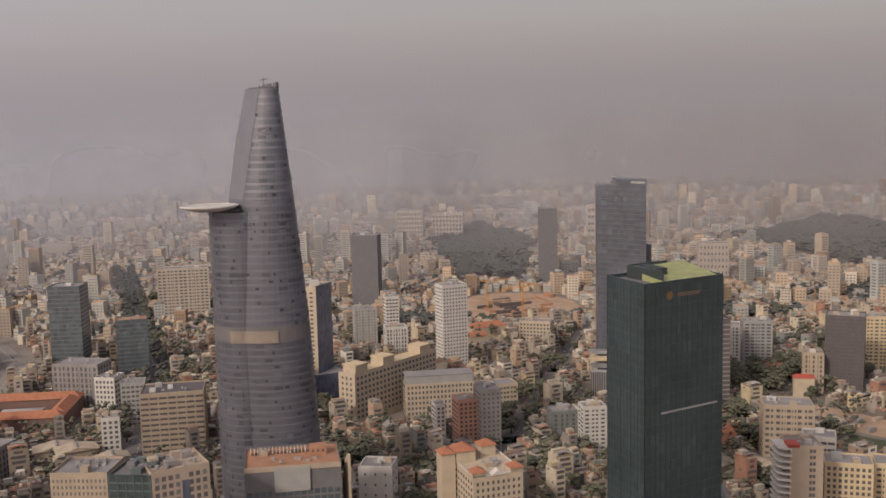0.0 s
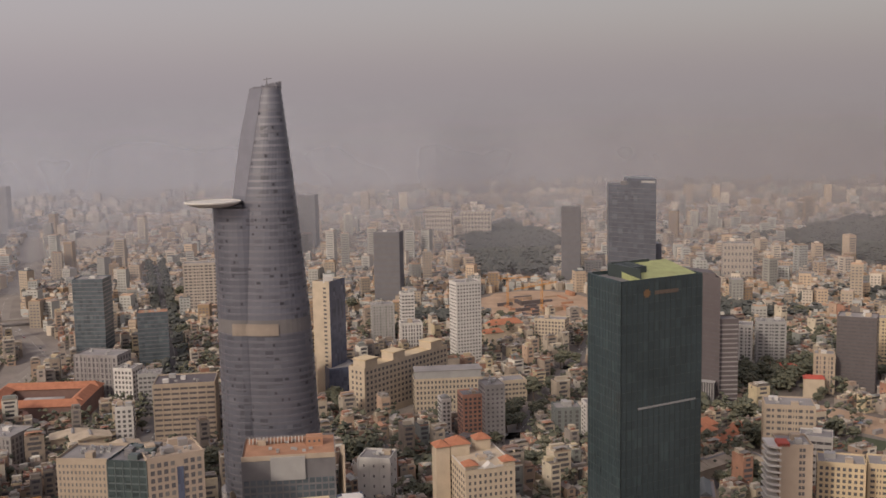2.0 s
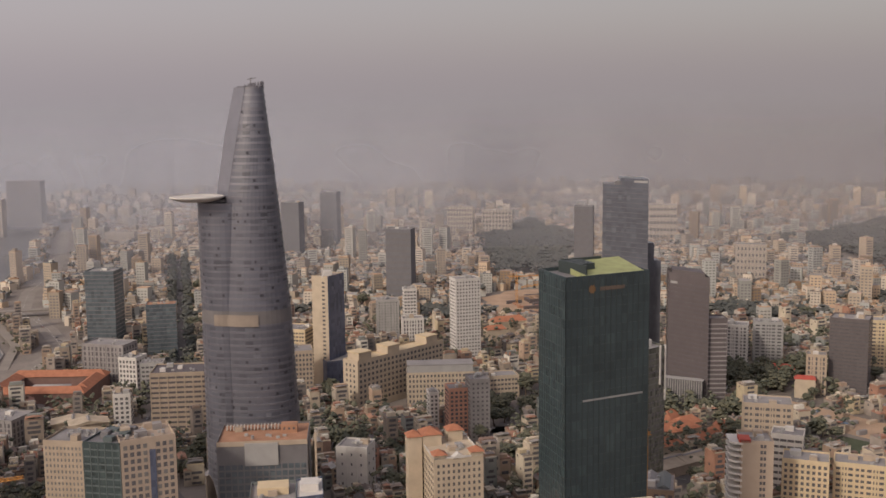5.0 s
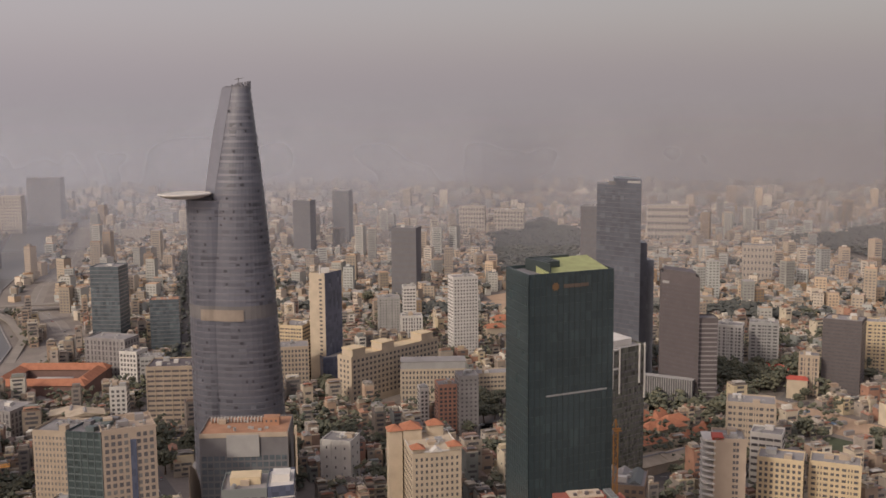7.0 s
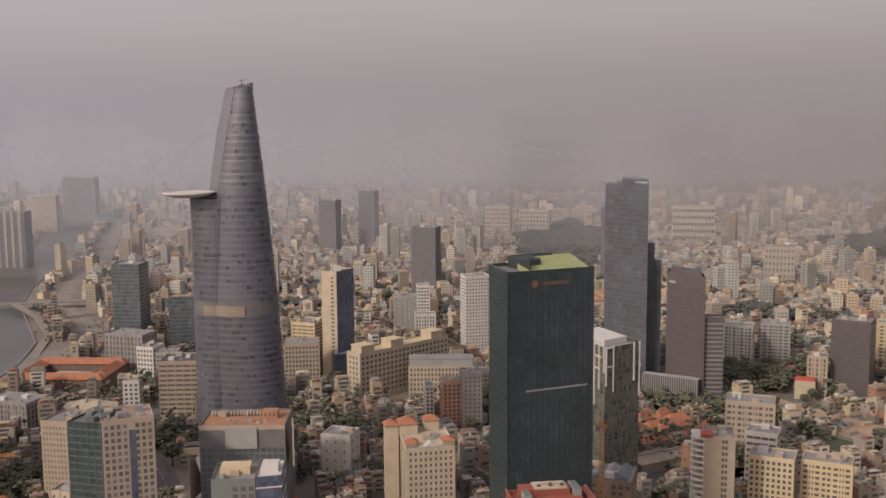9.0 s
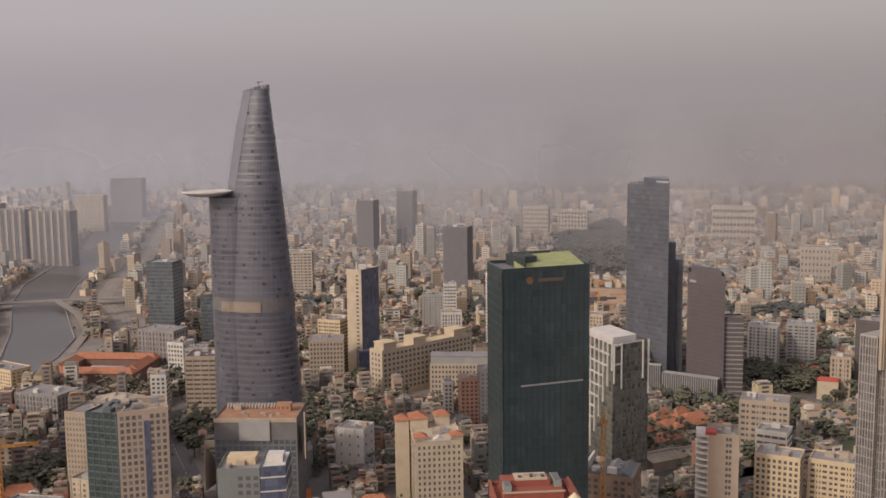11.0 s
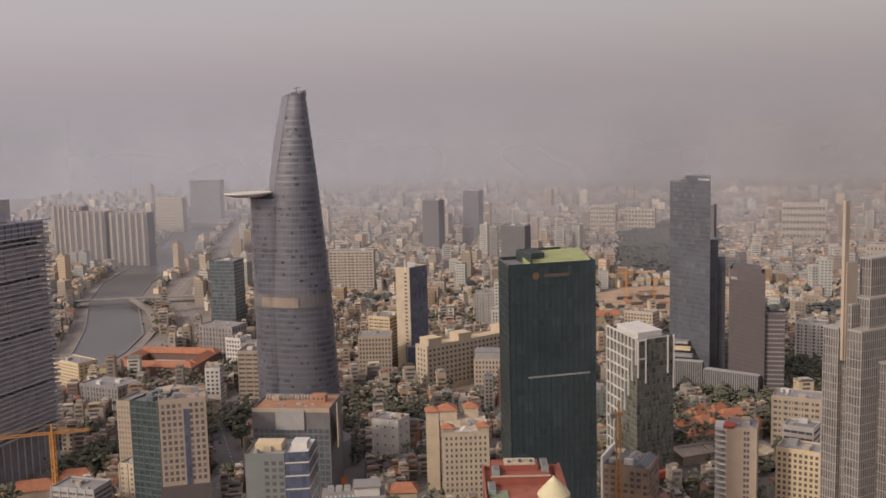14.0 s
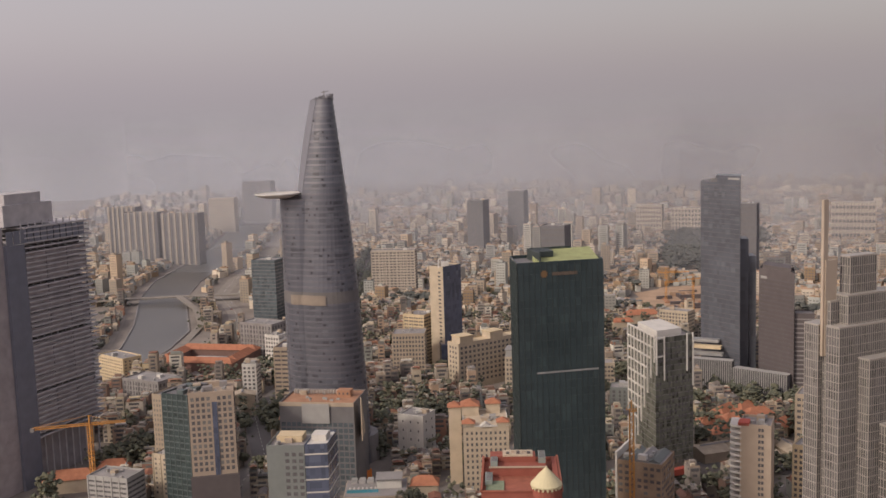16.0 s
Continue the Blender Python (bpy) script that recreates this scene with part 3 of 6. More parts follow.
    # pale flat facet on the upper edge
    for i in range(15):
        z = 197.5 + i * 4.0
        b = Build()
        q = []
        for zz in (z, z + 3.95):
            P, Q = W(L(zz) - 0.1, 0), W(K(zz), -HB(zz) * math.sqrt(max(0, 1 - ((K(zz) - (L(zz) + R(zz)) / 2) / ((R(zz) - L(zz)) / 2)) ** 2)) - 0.1 + S(K(zz), zz))
            q.append((P, Q))
        k = Vector((U.x * -0.12 - D.x * 0.12, U.y * -0.12 - D.y * 0.12))
        b.v += [(*(q[0][0] + k), z), (*(q[0][1] + k), z), (*(q[1][1] + k), z + 3.95), (*(q[1][0] + k), z + 3.95), (*q[0][0], z), (*q[0][1], z), (*q[1][1], z + 3.95), (*q[1][0], z + 3.95)]
        b.f += [(0, 1, 2, 3), (0, 4, 5, 1), (3, 2, 6, 7), (1, 5, 6, 2), (0, 3, 7, 4)]
        part("facet_panel", b, M_bitfin, t, "pale grey facet panel")
    # open crown
    top = ring(258)
    b = Build()
    for i in range(len(top)):
        if i % 2 == 0 or i in (3, 5):
            p = top[i]
            b.box(p, 0.7, 0.7, 257, 259.6 + (U.dot(p - O) - 33) * 0.2)
    b.prism(ring(258, -1.5), 255, 258.5)
    part("crown", b, M_bitspan, t, "ragged open steel crown")
    b = Build()
    b.beam((*W(33, 0), 258), (*W(33, 0), 263.6), 0.25)
    b.beam((*W(31, 0), 262.5), (*W(36, 0), 263.4), 0.2)
    part("roof_hoist", b, M_dgrey, t)
    # helipad: saucer with a tapered underside
    C = Vector((-126.6, 553.6))
    b = Build()
    prof = [(9.0, 192.2), (13.0, 193.3), (15.2, 194.4), (15.7, 194.6), (15.7, 195.3), (14.9, 195.4), (14.9, 195.1), (0.01, 195.1)]
    m = 40
    for r, z in prof:
        b.v += [(C.x + r * math.cos(i * math.tau / m), C.y + r * math.sin(i * math.tau / m), z) for i in range(m)]
    for j in range(len(prof) - 1):
        b.f += [(j * m + i, j * m + (i + 1) % m, (j + 1) * m + (i + 1) % m, (j + 1) * m + i) for i in range(m)]
    b.f.append(tuple(range(m - 1, -1, -1)))
    pad = part("helipad", b, M_white, t, "round white cantilevered helipad", smooth=False)
    b = Build()
    b.box(Vector(W(13, -7)), 20, 12, 188, 193, math.atan2(U.y, U.x))
    part("pad_support", b, M_dgrey, t, "dark recessed storey under the helipad")
    b = Build()
    q = C + Vector((-14.9, -1))
    b.beam((*q, 195), (*q, 199.5), 0.12)
    b.box(q, 0.5, 0.5, 199.2, 200.6)
    part("pad_mast", b, M_dgrey, pad)
    FOOT.append((-100, 570, 44))


skyscraper()


# ---------------------------------------------------------------- dark glass tower with green roof
M_emblem = mat("dull_bronze", (0.17, 0.10, 0.05), 0.6, var=0.2)
M_dkline = mat("black_green_metal", (0.042, 0.052, 0.051), 0.4, var=0.15)


def dark_tower():
    ring = [Vector(q) for q in ((80.5, 407), (118.2, 429.4), (107.4, 456.0), (69.7, 433.6))]
    t = block("dark_glass_tower", "dark green glass office tower with a yellow-green roof", ring, 165, G_dark, category="tower", parap=1.6, roof=M_dgrey)
    A, B, C, D = ring
    u, n = (B - A).normalized(), (D - A).normalized()
    # mullions on the two seen faces
    for P, Q, k in ((A, B, 15), (D, A, 11)):
        for i in range(k + 1):
            p = P + (Q - P) * i / k
            b = Build()
            b.box(p, 0.28, 0.28, 0, 165.5, math.atan2(u.y, u.x))
            part("mullion", b, M_dkline, t)
    for j in range(1, 40):
        b = Build()
        b.prism([p + (p - (A + C) / 2).normalized() * 0.09 for p in ring], j * 4.12 - 0.15, j * 4.12, bottom=True)
        part("transom", b, M_dkline, t)
    b = Build()
    m0 = A + u * 9
    b.prism([m0 - n * 0.25, B - u * 3 - n * 0.25, B - u * 3, m0], 111.2, 112.0, bottom=True)
    part("ledge", b, M_steel, t, "thin bright steel ledge")
    b = Build()
    P = [A + u * 10 + n * 1.5, B - u * 1.5 + n * 1.5, C - u * 1.5 - n * 2, D + u * 10 - n * 2]
    b.v += [(*P[0], 166.0), (*P[1], 166.0), (*P[2], 169.4), (*P[3], 169.4), (*P[0], 165), (*P[1], 165), (*P[2], 165), (*P[3], 165)]
    b.f += [(0, 1, 2, 3), (4, 5, 1, 0), (5, 6, 2, 1), (6, 7, 3, 2), (7, 4, 0, 3)]
    part("roof_deck", b, M_green, t, "sloping yellow-green roof deck")
    b = Build()
    q = A + u * 15.5 + n * 17
    for i in range(5):
        b.box(q + n * (i * 3 - 6), 9, 1.6, 167.5, 170.2, math.atan2(u.y, u.x))
    part("plant_louvres", b, M_dkline, t)
    b = Build()
    b.box(A + u * 10.5 + n * 14, 0.6, 22, 165, 170.4, math.atan2(u.y, u.x))
    b.box(A + u * 21 + n * 26, 22, 0.6, 165, 170.4, math.atan2(u.y, u.x))
    part("plant_screen", b, M_dkline, t)
    # plain round emblem with a bar beside it
    c = A + u * 13.5 - n * 0.2
    b = Build()
    k = len(b.v)
    for i in range(16):
        r = 2.1 if i % 2 else 1.5
        a = i * math.tau / 16
        b.v.append((*(c + u * r * math.cos(a)), 160.5 + r * math.sin(a)))
    b.f.append(tuple(range(16)))
    part("emblem", b, M_emblem, t, "dull orange round emblem")
    b = Build()
    b.prism([c + u * 4 - n * 0.05, c + u * 17 - n * 0.05, c + u * 17 + n * 0.1, c + u * 4 + n * 0.1], 159.6, 161.2)
    part("sign_bar", b, M_bark, t)


dark_tower()


# ---------------------------------------------------------------- charcoal tower and its podium
def charcoal_tower():
    ring = [Vector(q) for q in ((129.3, 851.3), (164.2, 821.2), (163.2, 847), (131.5, 876))]
    t = block("charcoal_tower", "charcoal glass high-rise with stepped side wings and a raised crown", ring, 191, G_sc, category="tower", parap=0, roof=M_dgrey)
    A, B, C, D = ring
    u = (B - A).normalized()
    b = Build()
    b.prism([A + u * 18, B, C, D + (C - D) * 0.4], 190.9, 196.6)
    part("crown", b, G_sc, t)
    b = Build()
    b.prism(rect(A + u * 12, A + u * 20, 14), 190.9, 194)
    part("plant_room", b, M_dgrey, t)
    n = (D - A).normalized()
    b = Build()
    b.prism([A + u * 32 - n * 0.15, B - u * 1.0 - n * 0.15, B - u * 1.0, A + u * 32], 193.2, 195.0, bottom=True)
    part("sign_bar", b, M_lgrey, t)
    for q, w, h in (((163.6, 830), 7, 143), ((170.8, 833), 6, 128)):
        b = Build()
        b.prism(rect(q, Vector(q) + Vector((w, 1.5)), 18), 0, h)
        part("side_wing", b, G_sc, t)
    for j in range(1, 47):
        b = Build()
        b.prism([p + (p - (A + C) / 2).normalized() * 0.1 for p in ring], j * 4.1 - 0.35, j * 4.1, bottom=True)
        part("floor_line", b, M_dgrey, t)
    for A2, B2, h, nm in (((117, 812), (159, 806), 42, 40), ((159.5, 800), (203, 782), 37.5, 42)):
        r2 = rect(A2, B2, 9)
        s = block("shopping_podium", "long shopping podium wrapped in pale vertical fins", r2, h, M_win, category="podium", parap=0, roof=M_lgrey)
        A2, B2 = Vector(A2), Vector(B2)
        nm = nm * 3 // 5
        for i in range(nm):
            p = A2 + (B2 - A2) * (i + 0.5) / nm
            b = Build()
            b.box(p, 0.5, 0.8, 20, h + 0.6, math.atan2((B2 - A2).y, (B2 - A2).x), bottom=True)
            part("fin", b, M_lgrey, s)
    for k in range(3):
        r2 = rect(Vector((119, 822 + k * 6)), Vector((150 - k * 2, 818 + k * 6)), 7)
        b = Build()
        b.prism(r2, 43 + k * 4.5, 45.5 + k * 4.5, bottom=True)
        part("terrace", b, M_yellow if k == 1 else M_steel, t, "planted terrace ledge")


charcoal_tower()


# ---------------------------------------------------------------- brown tower, navy-and-white tower, white flats and other mid-distance towers
def brown_tower():
    ring = [Vector(q) for q in ((179.8, 812), (207.6, 783.7), (207.9, 810), (182, 838))]
    t = block("brown_tower", "dark brown slab tower with ribbed floors", ring, 118, M_brown, category="tower", parap=2.5)
    bands(t, ring, 6, 114, 30, 0.42, M_brownwin)
    b = Build()
    c = (ring[0] + ring[2]) / 2
    b.prism([c + (p - c) * 0.8 for p in ring], 117.9, 123)
    part("plant_room", b, M_brown, t)
    b = Build()
    u = (ring[1] - ring[0]).normalized()
    n = (ring[3] - ring[0]).normalized()
    b.prism([ring[0] + u * 2 - n * 0.2, ring[0] + u * 9 - n * 0.2, ring[0] + u * 9, ring[0] + u * 2], 112, 114, bottom=True)
    part("sign_bar", b, M_lgrey, t)
    r2 = rect((208.2, 788), (223, 789), 16)
    s = block("brown_annex", "lower brown annex block with pale window bands", r2, 86, M_brown, category="building")
    bands(s, r2, 10, 84, 20, 0.3, M_grey)


M_brown = mat("brown_stone_cladding", (0.112, 0.094, 0.093), 0.6, var=0.15)
M_brownwin = mat("brown_tinted_glass", (0.095, 0.082, 0.083), 0.3, var=0.2, spec=0.5)
brown_tower()


def white_blue_tower():
    A, B, C = Vector((-121, 842)), Vector((-106.2, 838)), Vector((-96.4, 861.7))
    D = A + (C - B)
    ring = [A, B, C, D]
    t = block("white_and_blue_tower", "slim white slab tower with a navy glass side", ring, 113, M_cream, category="tower", parap=1.2)
    windows(t, A + (B - A) * 0.6, A + (B - A) * 0.85, 22, 110, 1, 24, 0.7, 0.42, M_win)
    n = Vector(((C - B).y, -(C - B).x)).normalized() * 0.4
    b = Build()
    b.prism([B + n * 0.2, B + n, C + n, C], 14, 114, bottom=True)
    part("glass_side", b, G_blue, t, "navy blue glass curtain wall")
    b = Build()
    b.box((A + C) / 2, 7, 7, 113, 117, 0.3)
    part("lift_head", b, M_white, t)
    b = Build()
    b.beam((*(A + (B - A) * 0.7), 113), (*(A + (B - A) * 0.7), 121), 0.6)
    part("mast", b, M_white, t)
    s = block("blue_podium", "low navy glass podium beside the white tower", rect((-107, 832), (-82, 845), 28), 40, G_blue)


white_blue_tower()


def flats(name, label, A, B, depth, h, wall, nx, nz, side=6, win=M_win, z0=6, fw=0.45, fh=0.45, roof=None, clut=5, parap=1.0, left=True, right=True, keep=1.0, cat="building", alt=M_winl):
    ring = rect(A, B, depth)
    t = block(name, label, ring, h, wall, category=cat, parap=parap, roof=roof)
    window_rows(t, ring[0], ring[1], z0, h - 1, nx, nz, fw, fh, win)
    if side and left:
        window_rows(t, ring[3], ring[0], z0, h - 1, side, nz, fw, fh, win)
    if side and right:
        window_rows(t, ring[1], ring[2], z0, h - 1, side, nz, fw, fh, win)
    clutter(t, ring, h, clut, name + str(A))
    return t


flats("white_flats", "tall white apartment tower with many dark windows", (-1.8, 929), (21.2, 938.8), 18, 99.5, M_white, 8, 24, 5, z0=20)
glassblocks = [
    ("slate_tower", "dark slate glass office tower standing among low houses", (-366, 936), (-337, 937), 26, 106, G_slate, 26),
    ("small_dark_office", "dark glass office block with a pale tiled roof", (-303, 930), (-276, 938), 22, 74, G_slate, 18),
]
for nm, lb, A, B, dp, h, g, nf in glassblocks:
    ring = rect(A, B, dp)
    t = block(nm, lb, ring, h, g, category="tower", roof=M_deck if h < 80 else M_grey)
    bands(t, ring, 4, h - 1, nf, 0.16, M_dgrey, "floor_line")
    clutter(t, ring, h, 5, nm)

# ---------------------------------------------------------------- glass tower in a white frame
def framed_tower():
    ring = [Vector(q) for q in ((126, 567), (147, 587), (124, 627), (103, 607))]
    t = block("framed_glass_tower", "grey-green glass tower with a white lattice frame and white roof", ring, 102, G_grey, category="tower", parap=1.2, roof=M_grey)
    A, B, C, D = ring
    u, n = (B - A).normalized(), (D - A).normalized()
    yaw = math.atan2(n.y, n.x)
    # lattice down the left side, thinning out towards the ground
    for i in range(9):
        p = A - u * 0.5 + n * (i * 5.6 + 0.6)
        b = Build()
        b.box(p, 0.8, 0.8, 102 - 14 - i * 11 if i < 8 else 8, 106 - i * 0.25, yaw, bottom=True)
        part("frame_post", b, M_white, t)
    for j in range(13):
        z = 105 - j * 7.4
        s = min(45, j * 3.6)
        b = Build()
        b.prism([A - u * 1.0 + n * s, A - u * 0.1 + n * s, A - u * 0.1 + n * 45, A - u * 1.0 + n * 45], z - 0.9, z, bottom=True)
        part("frame_rail", b, M_white, t)
    for q, zz in ((A + u * 0.6 - n * 0.5, 80), (A + u * 6.5 - n * 0.5, 76), (B - u * 0.4 - n * 0.5, 70), (B - u * 5 - n * 0.5, 80)):
        b = Build()
        b.box(q, 0.9, 0.8, zz, 104, yaw, bottom=True)
        part("frame_post", b, M_white, t)
    for z in (103.5, 92):
        b = Build()
        b.prism([A - n * 0.9, A + u * 7 - n * 0.9, A + u * 7, A], z - 0.9, z, bottom=True)
        part("frame_rail", b, M_white, t)
    for j in range(1, 28):
        b = Build()
        b.prism([p + (p - (A + C) / 2).normalized() * 0.08 for p in ring], j * 3.7 - 0.3, j * 3.7, bottom=True)
        part("floor_line", b, M_dgrey, t)
    windows(t, A, B, 8, 98, 12, 24, 0.5, 0.55, M_win, keep=0.55, alt=None)
    b = Build()
    b.prism([A + u * 5 + n * 8, B - u * 5 + n * 8, C - u * 6 - n * 6, D + u * 5 - n * 6], 101.9, 106)
    part("plant_room", b, M_white, t, "white rooftop plant room")
    b = Build()
    b.prism([A + u * 3 - n * 4, B + n * -4, B, A], 14, 18, bottom=True)
    part("canopy", b, M_redfab, t, "red entrance canopy")


framed_tower()
# ---------------------------------------------------------------- nearer buildings
def hotel_block():
    ring = rect((-133.2, 447), (-110, 460), 26)
    t = block("tan_hotel", "tan hotel block with square windows and a dark central glass strip", ring, 80, M_tan, category="hotel", parap=1.3, roof=M_tan)
    windows(t, ring[0], ring[1], 32, 79, 8, 13, 0.60, 0.60, M_win, skip=(4,), alt=M_winl, margin=0.8)
    A, B = ring[0], ring[1]
    u = (B - A).normalized()
    n = Vector((u.y, -u.x))
    b = Build()
    p, q = A + u * 13.7, A + u * 16.7
    b.prism([p, p + n * 0.35, q + n * 0.35, q], 30, 75, bottom=True)
    part("glass_strip", b, G_blue, t, "dark glass lift strip")
    b = Build()
    b.prism([A - u * 1 + n * 1.5, B + u * 1 + n * 1.5, B + u, A - u], 0, 30)
    part("base", b, M_brown, t, "dark brown hotel base")
    window_rows(t, ring[1], ring[2], 32, 80, 7, 13, 0.4, 0.5, M_win, margin=1)
    clutter(t, ring, 80, 14, "tan", [M_tan, M_beige, M_grey])
    r2 = rect((-153, 449.3), (-133.6, 447), 26)
    g = block("teal_glass_office", "teal glass office slab joined to the tan hotel", r2, 79, G_teal, category="office", parap=1.0, roof=M_dgrey)
    bands(g, r2, 4, 78, 20, 0.22, M_tealline, "floor_line")
    for i in range(6):
        b = Build()
        b.box(r2[0] + (r2[1] - r2[0]) * i / 5, 0.5, 0.5, 0, 79, 0.1)
        part("mullion", b, M_tealline, g)
    clutter(g, r2, 79, 16, "teal", [M_dgrey, M_tealline])
    r3 = rect((-205, 513), (-175, 511.5), 26)
    w = block("beige_wing", "beige office wing with rows of small windows", r3, 60.5, M_beige, parap=1.3)
    window_rows(w, r3[0], r3[1], 8, 59, 13, 15, 0.4, 0.5, M_winl)
    window_rows(w, r3[1], r3[2], 8, 59, 10, 15, 0.35, 0.5, M_winl)
    clutter(w, r3, 60.5, 14, "wing")


M_tealline = mat("teal_grey_metal", (0.090, 0.108, 0.106), 0.5, var=0.15)
hotel_block()


def slate_office():
    ring = rect((-103.2, 504), (-55, 512), 34)
    t = block("slate_office", "dark slate office block with a terracotta roof terrace", ring, 63.5, M_dgrey, category="office", parap=1.0, roof=M_deck)
    A, B, C, D = ring
    u, n = (B - A).normalized(), (D - A).normalized()
    b = Build()
    b.prism([A + u * 15 - n * 1, A + u * 33 - n * 1, A + u * 33 + n * 0.5, A + u * 15 + n * 0.5], 51, 63.6, bottom=True)
    part("front_panel", b, M_lgrey, t, "pale grey front panel")
    b = Build()
    b.prism([A - n * 0.4, B - n * 0.4, B, A], 62, 64.6, bottom=True)
    part("fascia", b, M_beige, t)
    window_rows(t, A, B, 6, 52, 14, 12, 0.8, 0.7, G_slate)
    b = Build()
    for i in range(16):
        b.box(A + u * (3 + i * 1.9) + n * 24, 0.4, 4, 64, 66.5, math.atan2(u.y, u.x))
    part("pergola", b, M_white, t, "white rooftop pergola slats")
    b = Build()
    b.box(A + u * 38 + n * 20, 9, 7, 63.4, 68, math.atan2(u.y, u.x))
    part("stair_head", b, M_deck, t)
    windows(t, A + u * 34 + n * 16.4, A + u * 42 + n * 16.4, 65, 67, 3, 1, 0.4, 0.6, M_win)
    clutter(t, ring, 63.5, 12, "slate")
    # curved white canopy rising beside it
    for base, way, foot, rise in ((A - u * 6, 1, 20, 20), (B + u * 5, -1, 40, 22)):
        b = Build()
        pts = [(base + u * (3 * way * math.sin(k)) + n * (k * 14), foot + 6 + rise * math.cos(k * 1.2)) for k in [i * 0.12 for i in range(12)]]
        for (p, z1), (q, z2) in zip(pts, pts[1:]):
            b.prism([p - u * 0.6, p, q, q - u * 0.6], foot, max(foot + 1, (z1 + z2) / 2), bottom=True)
        part("curved_screen", b, M_beige, t, "curved beige screen wall")


slate_office()


def tiled_hotel():
    t = thing("orange_roofed_hotel", "cream hotel with orange tiled hip roofs and many windows", "hotel")
    ring = rect((13, 525), (40, 534), 38)
    A, B, C, D = ring
    u, n = (B - A).normalized(), (D - A).normalized()
    yaw = math.atan2(u.y, u.x)
    b = Build()
    b.prism(ring, 0, 50.2)
    part("wall", b, M_cream, t)
    windows(t, A, B, 8, 48, 9, 11, 0.42, 0.5, M_win, alt=None, margin=1)
    windows(t, D, A, 8, 48, 9, 11, 0.42, 0.5, M_win, alt=None, margin=1)
    windows(t, B, C, 8, 48, 8, 11, 0.42, 0.5, M_win, alt=None, margin=1)
    parapet(t, ring, 50.2, 0.9, 0.5, M_white, "cornice")
    for c, w, d, z0, z1, rise in ((A + u * 3.5 + n * 3.5, 7, 7, 50, 52.5, 2.6), (B - u * 3.5 + n * 3.5, 7, 7, 50, 52.8, 2.6),
                                  (D + u * 5 - n * 7, 11, 12, 50, 56.5, 3.6), (D + u * 20 - n * 4, 9, 8, 50, 56.5, 3), (D - u * 5 - n * 8, 8, 9, 0, 56, 3)):
        b = Build()
        b.box(c, w, d, z0, z1, yaw)
        part("pavilion", b, M_cream, t)
        b = Build()
        b.hip(c, w, d, z1, rise, yaw, over=0.8, ridge=0.15)
        part("hip_roof", b, M_orange, t, "orange tiled hip roof")
    b = Build()
    b.gable(A + u * 14 + n * 1.5, 7, 4, 50.2, 3.0, yaw, over=0.2)
    part("pediment", b, M_white, t, "white front pediment")
    clutter(t, [A + u * 9 + n * 9, B - u * 6 + n * 9, B - u * 6 + n * 22, A + u * 9 + n * 22], 50.2, 8, "or")
    FOOT.append((20, 548, 27))


tiled_hotel()


def yellow_offices():
    r = rect((-70, 771), (-8, 853), 17)
    t = block("cream_long_office", "long cream office wing with regular windows and pale yellow roofs", r, 54, M_cream, category="office", parap=1.2, roof=M_yellow)
    window_rows(t, r[0], r[1], 18, 53, 22, 8, 0.5, 0.5, M_win, margin=1)
    window_rows(t, r[3], r[0], 18, 53, 3, 8, 0.4, 0.5, M_win, margin=2)
    for f in (0.1, 0.42, 0.88):
        c = r[0] + (r[1] - r[0]) * f + (r[3] - r[0]) * 0.5
        b = Build()
        b.box(c, 14, 13, 54, 60, math.atan2((r[1] - r[0]).y, (r[1] - r[0]).x))
        part("roof_pavilion", b, M_cream, t)
        b = Build()
        b.box(c, 15, 14, 60, 60.8, math.atan2((r[1] - r[0]).y, (r[1] - r[0]).x), bottom=True)
        part("pavilion_roof", b, M_yellow, t, "pale yellow flat roof")
    r = rect((-32, 784), (22, 792), 18)
    t = block("cream_front_office", "cream office block with a grey mansard roof storey", r, 42, M_cream, category="office", parap=0)
    window_rows(t, r[0], r[1], 12, 41, 18, 7, 0.5, 0.52, M_win, margin=1)
    window_rows(t, r[3], r[0], 12, 41, 5, 7, 0.5, 0.5, M_win, margin=1)
    b = Build()
    b.prism(inset(r, 0.8), 42, 47.5)
    part("mansard", b, M_lgrey, t, "grey-green mansard storey")
    windows(t, r[0] + (r[3] - r[0]) * 0.03, r[1] + (r[2] - r[1]) * 0.03, 42.5, 46, 14, 1, 0.6, 0.6, M_white, alt=None, margin=3)
    b = Build()
    b.prism(inset(r, 0.2), 47.5, 48.3, bottom=True)
    part("cornice", b, M_grey, t)


yellow_offices()


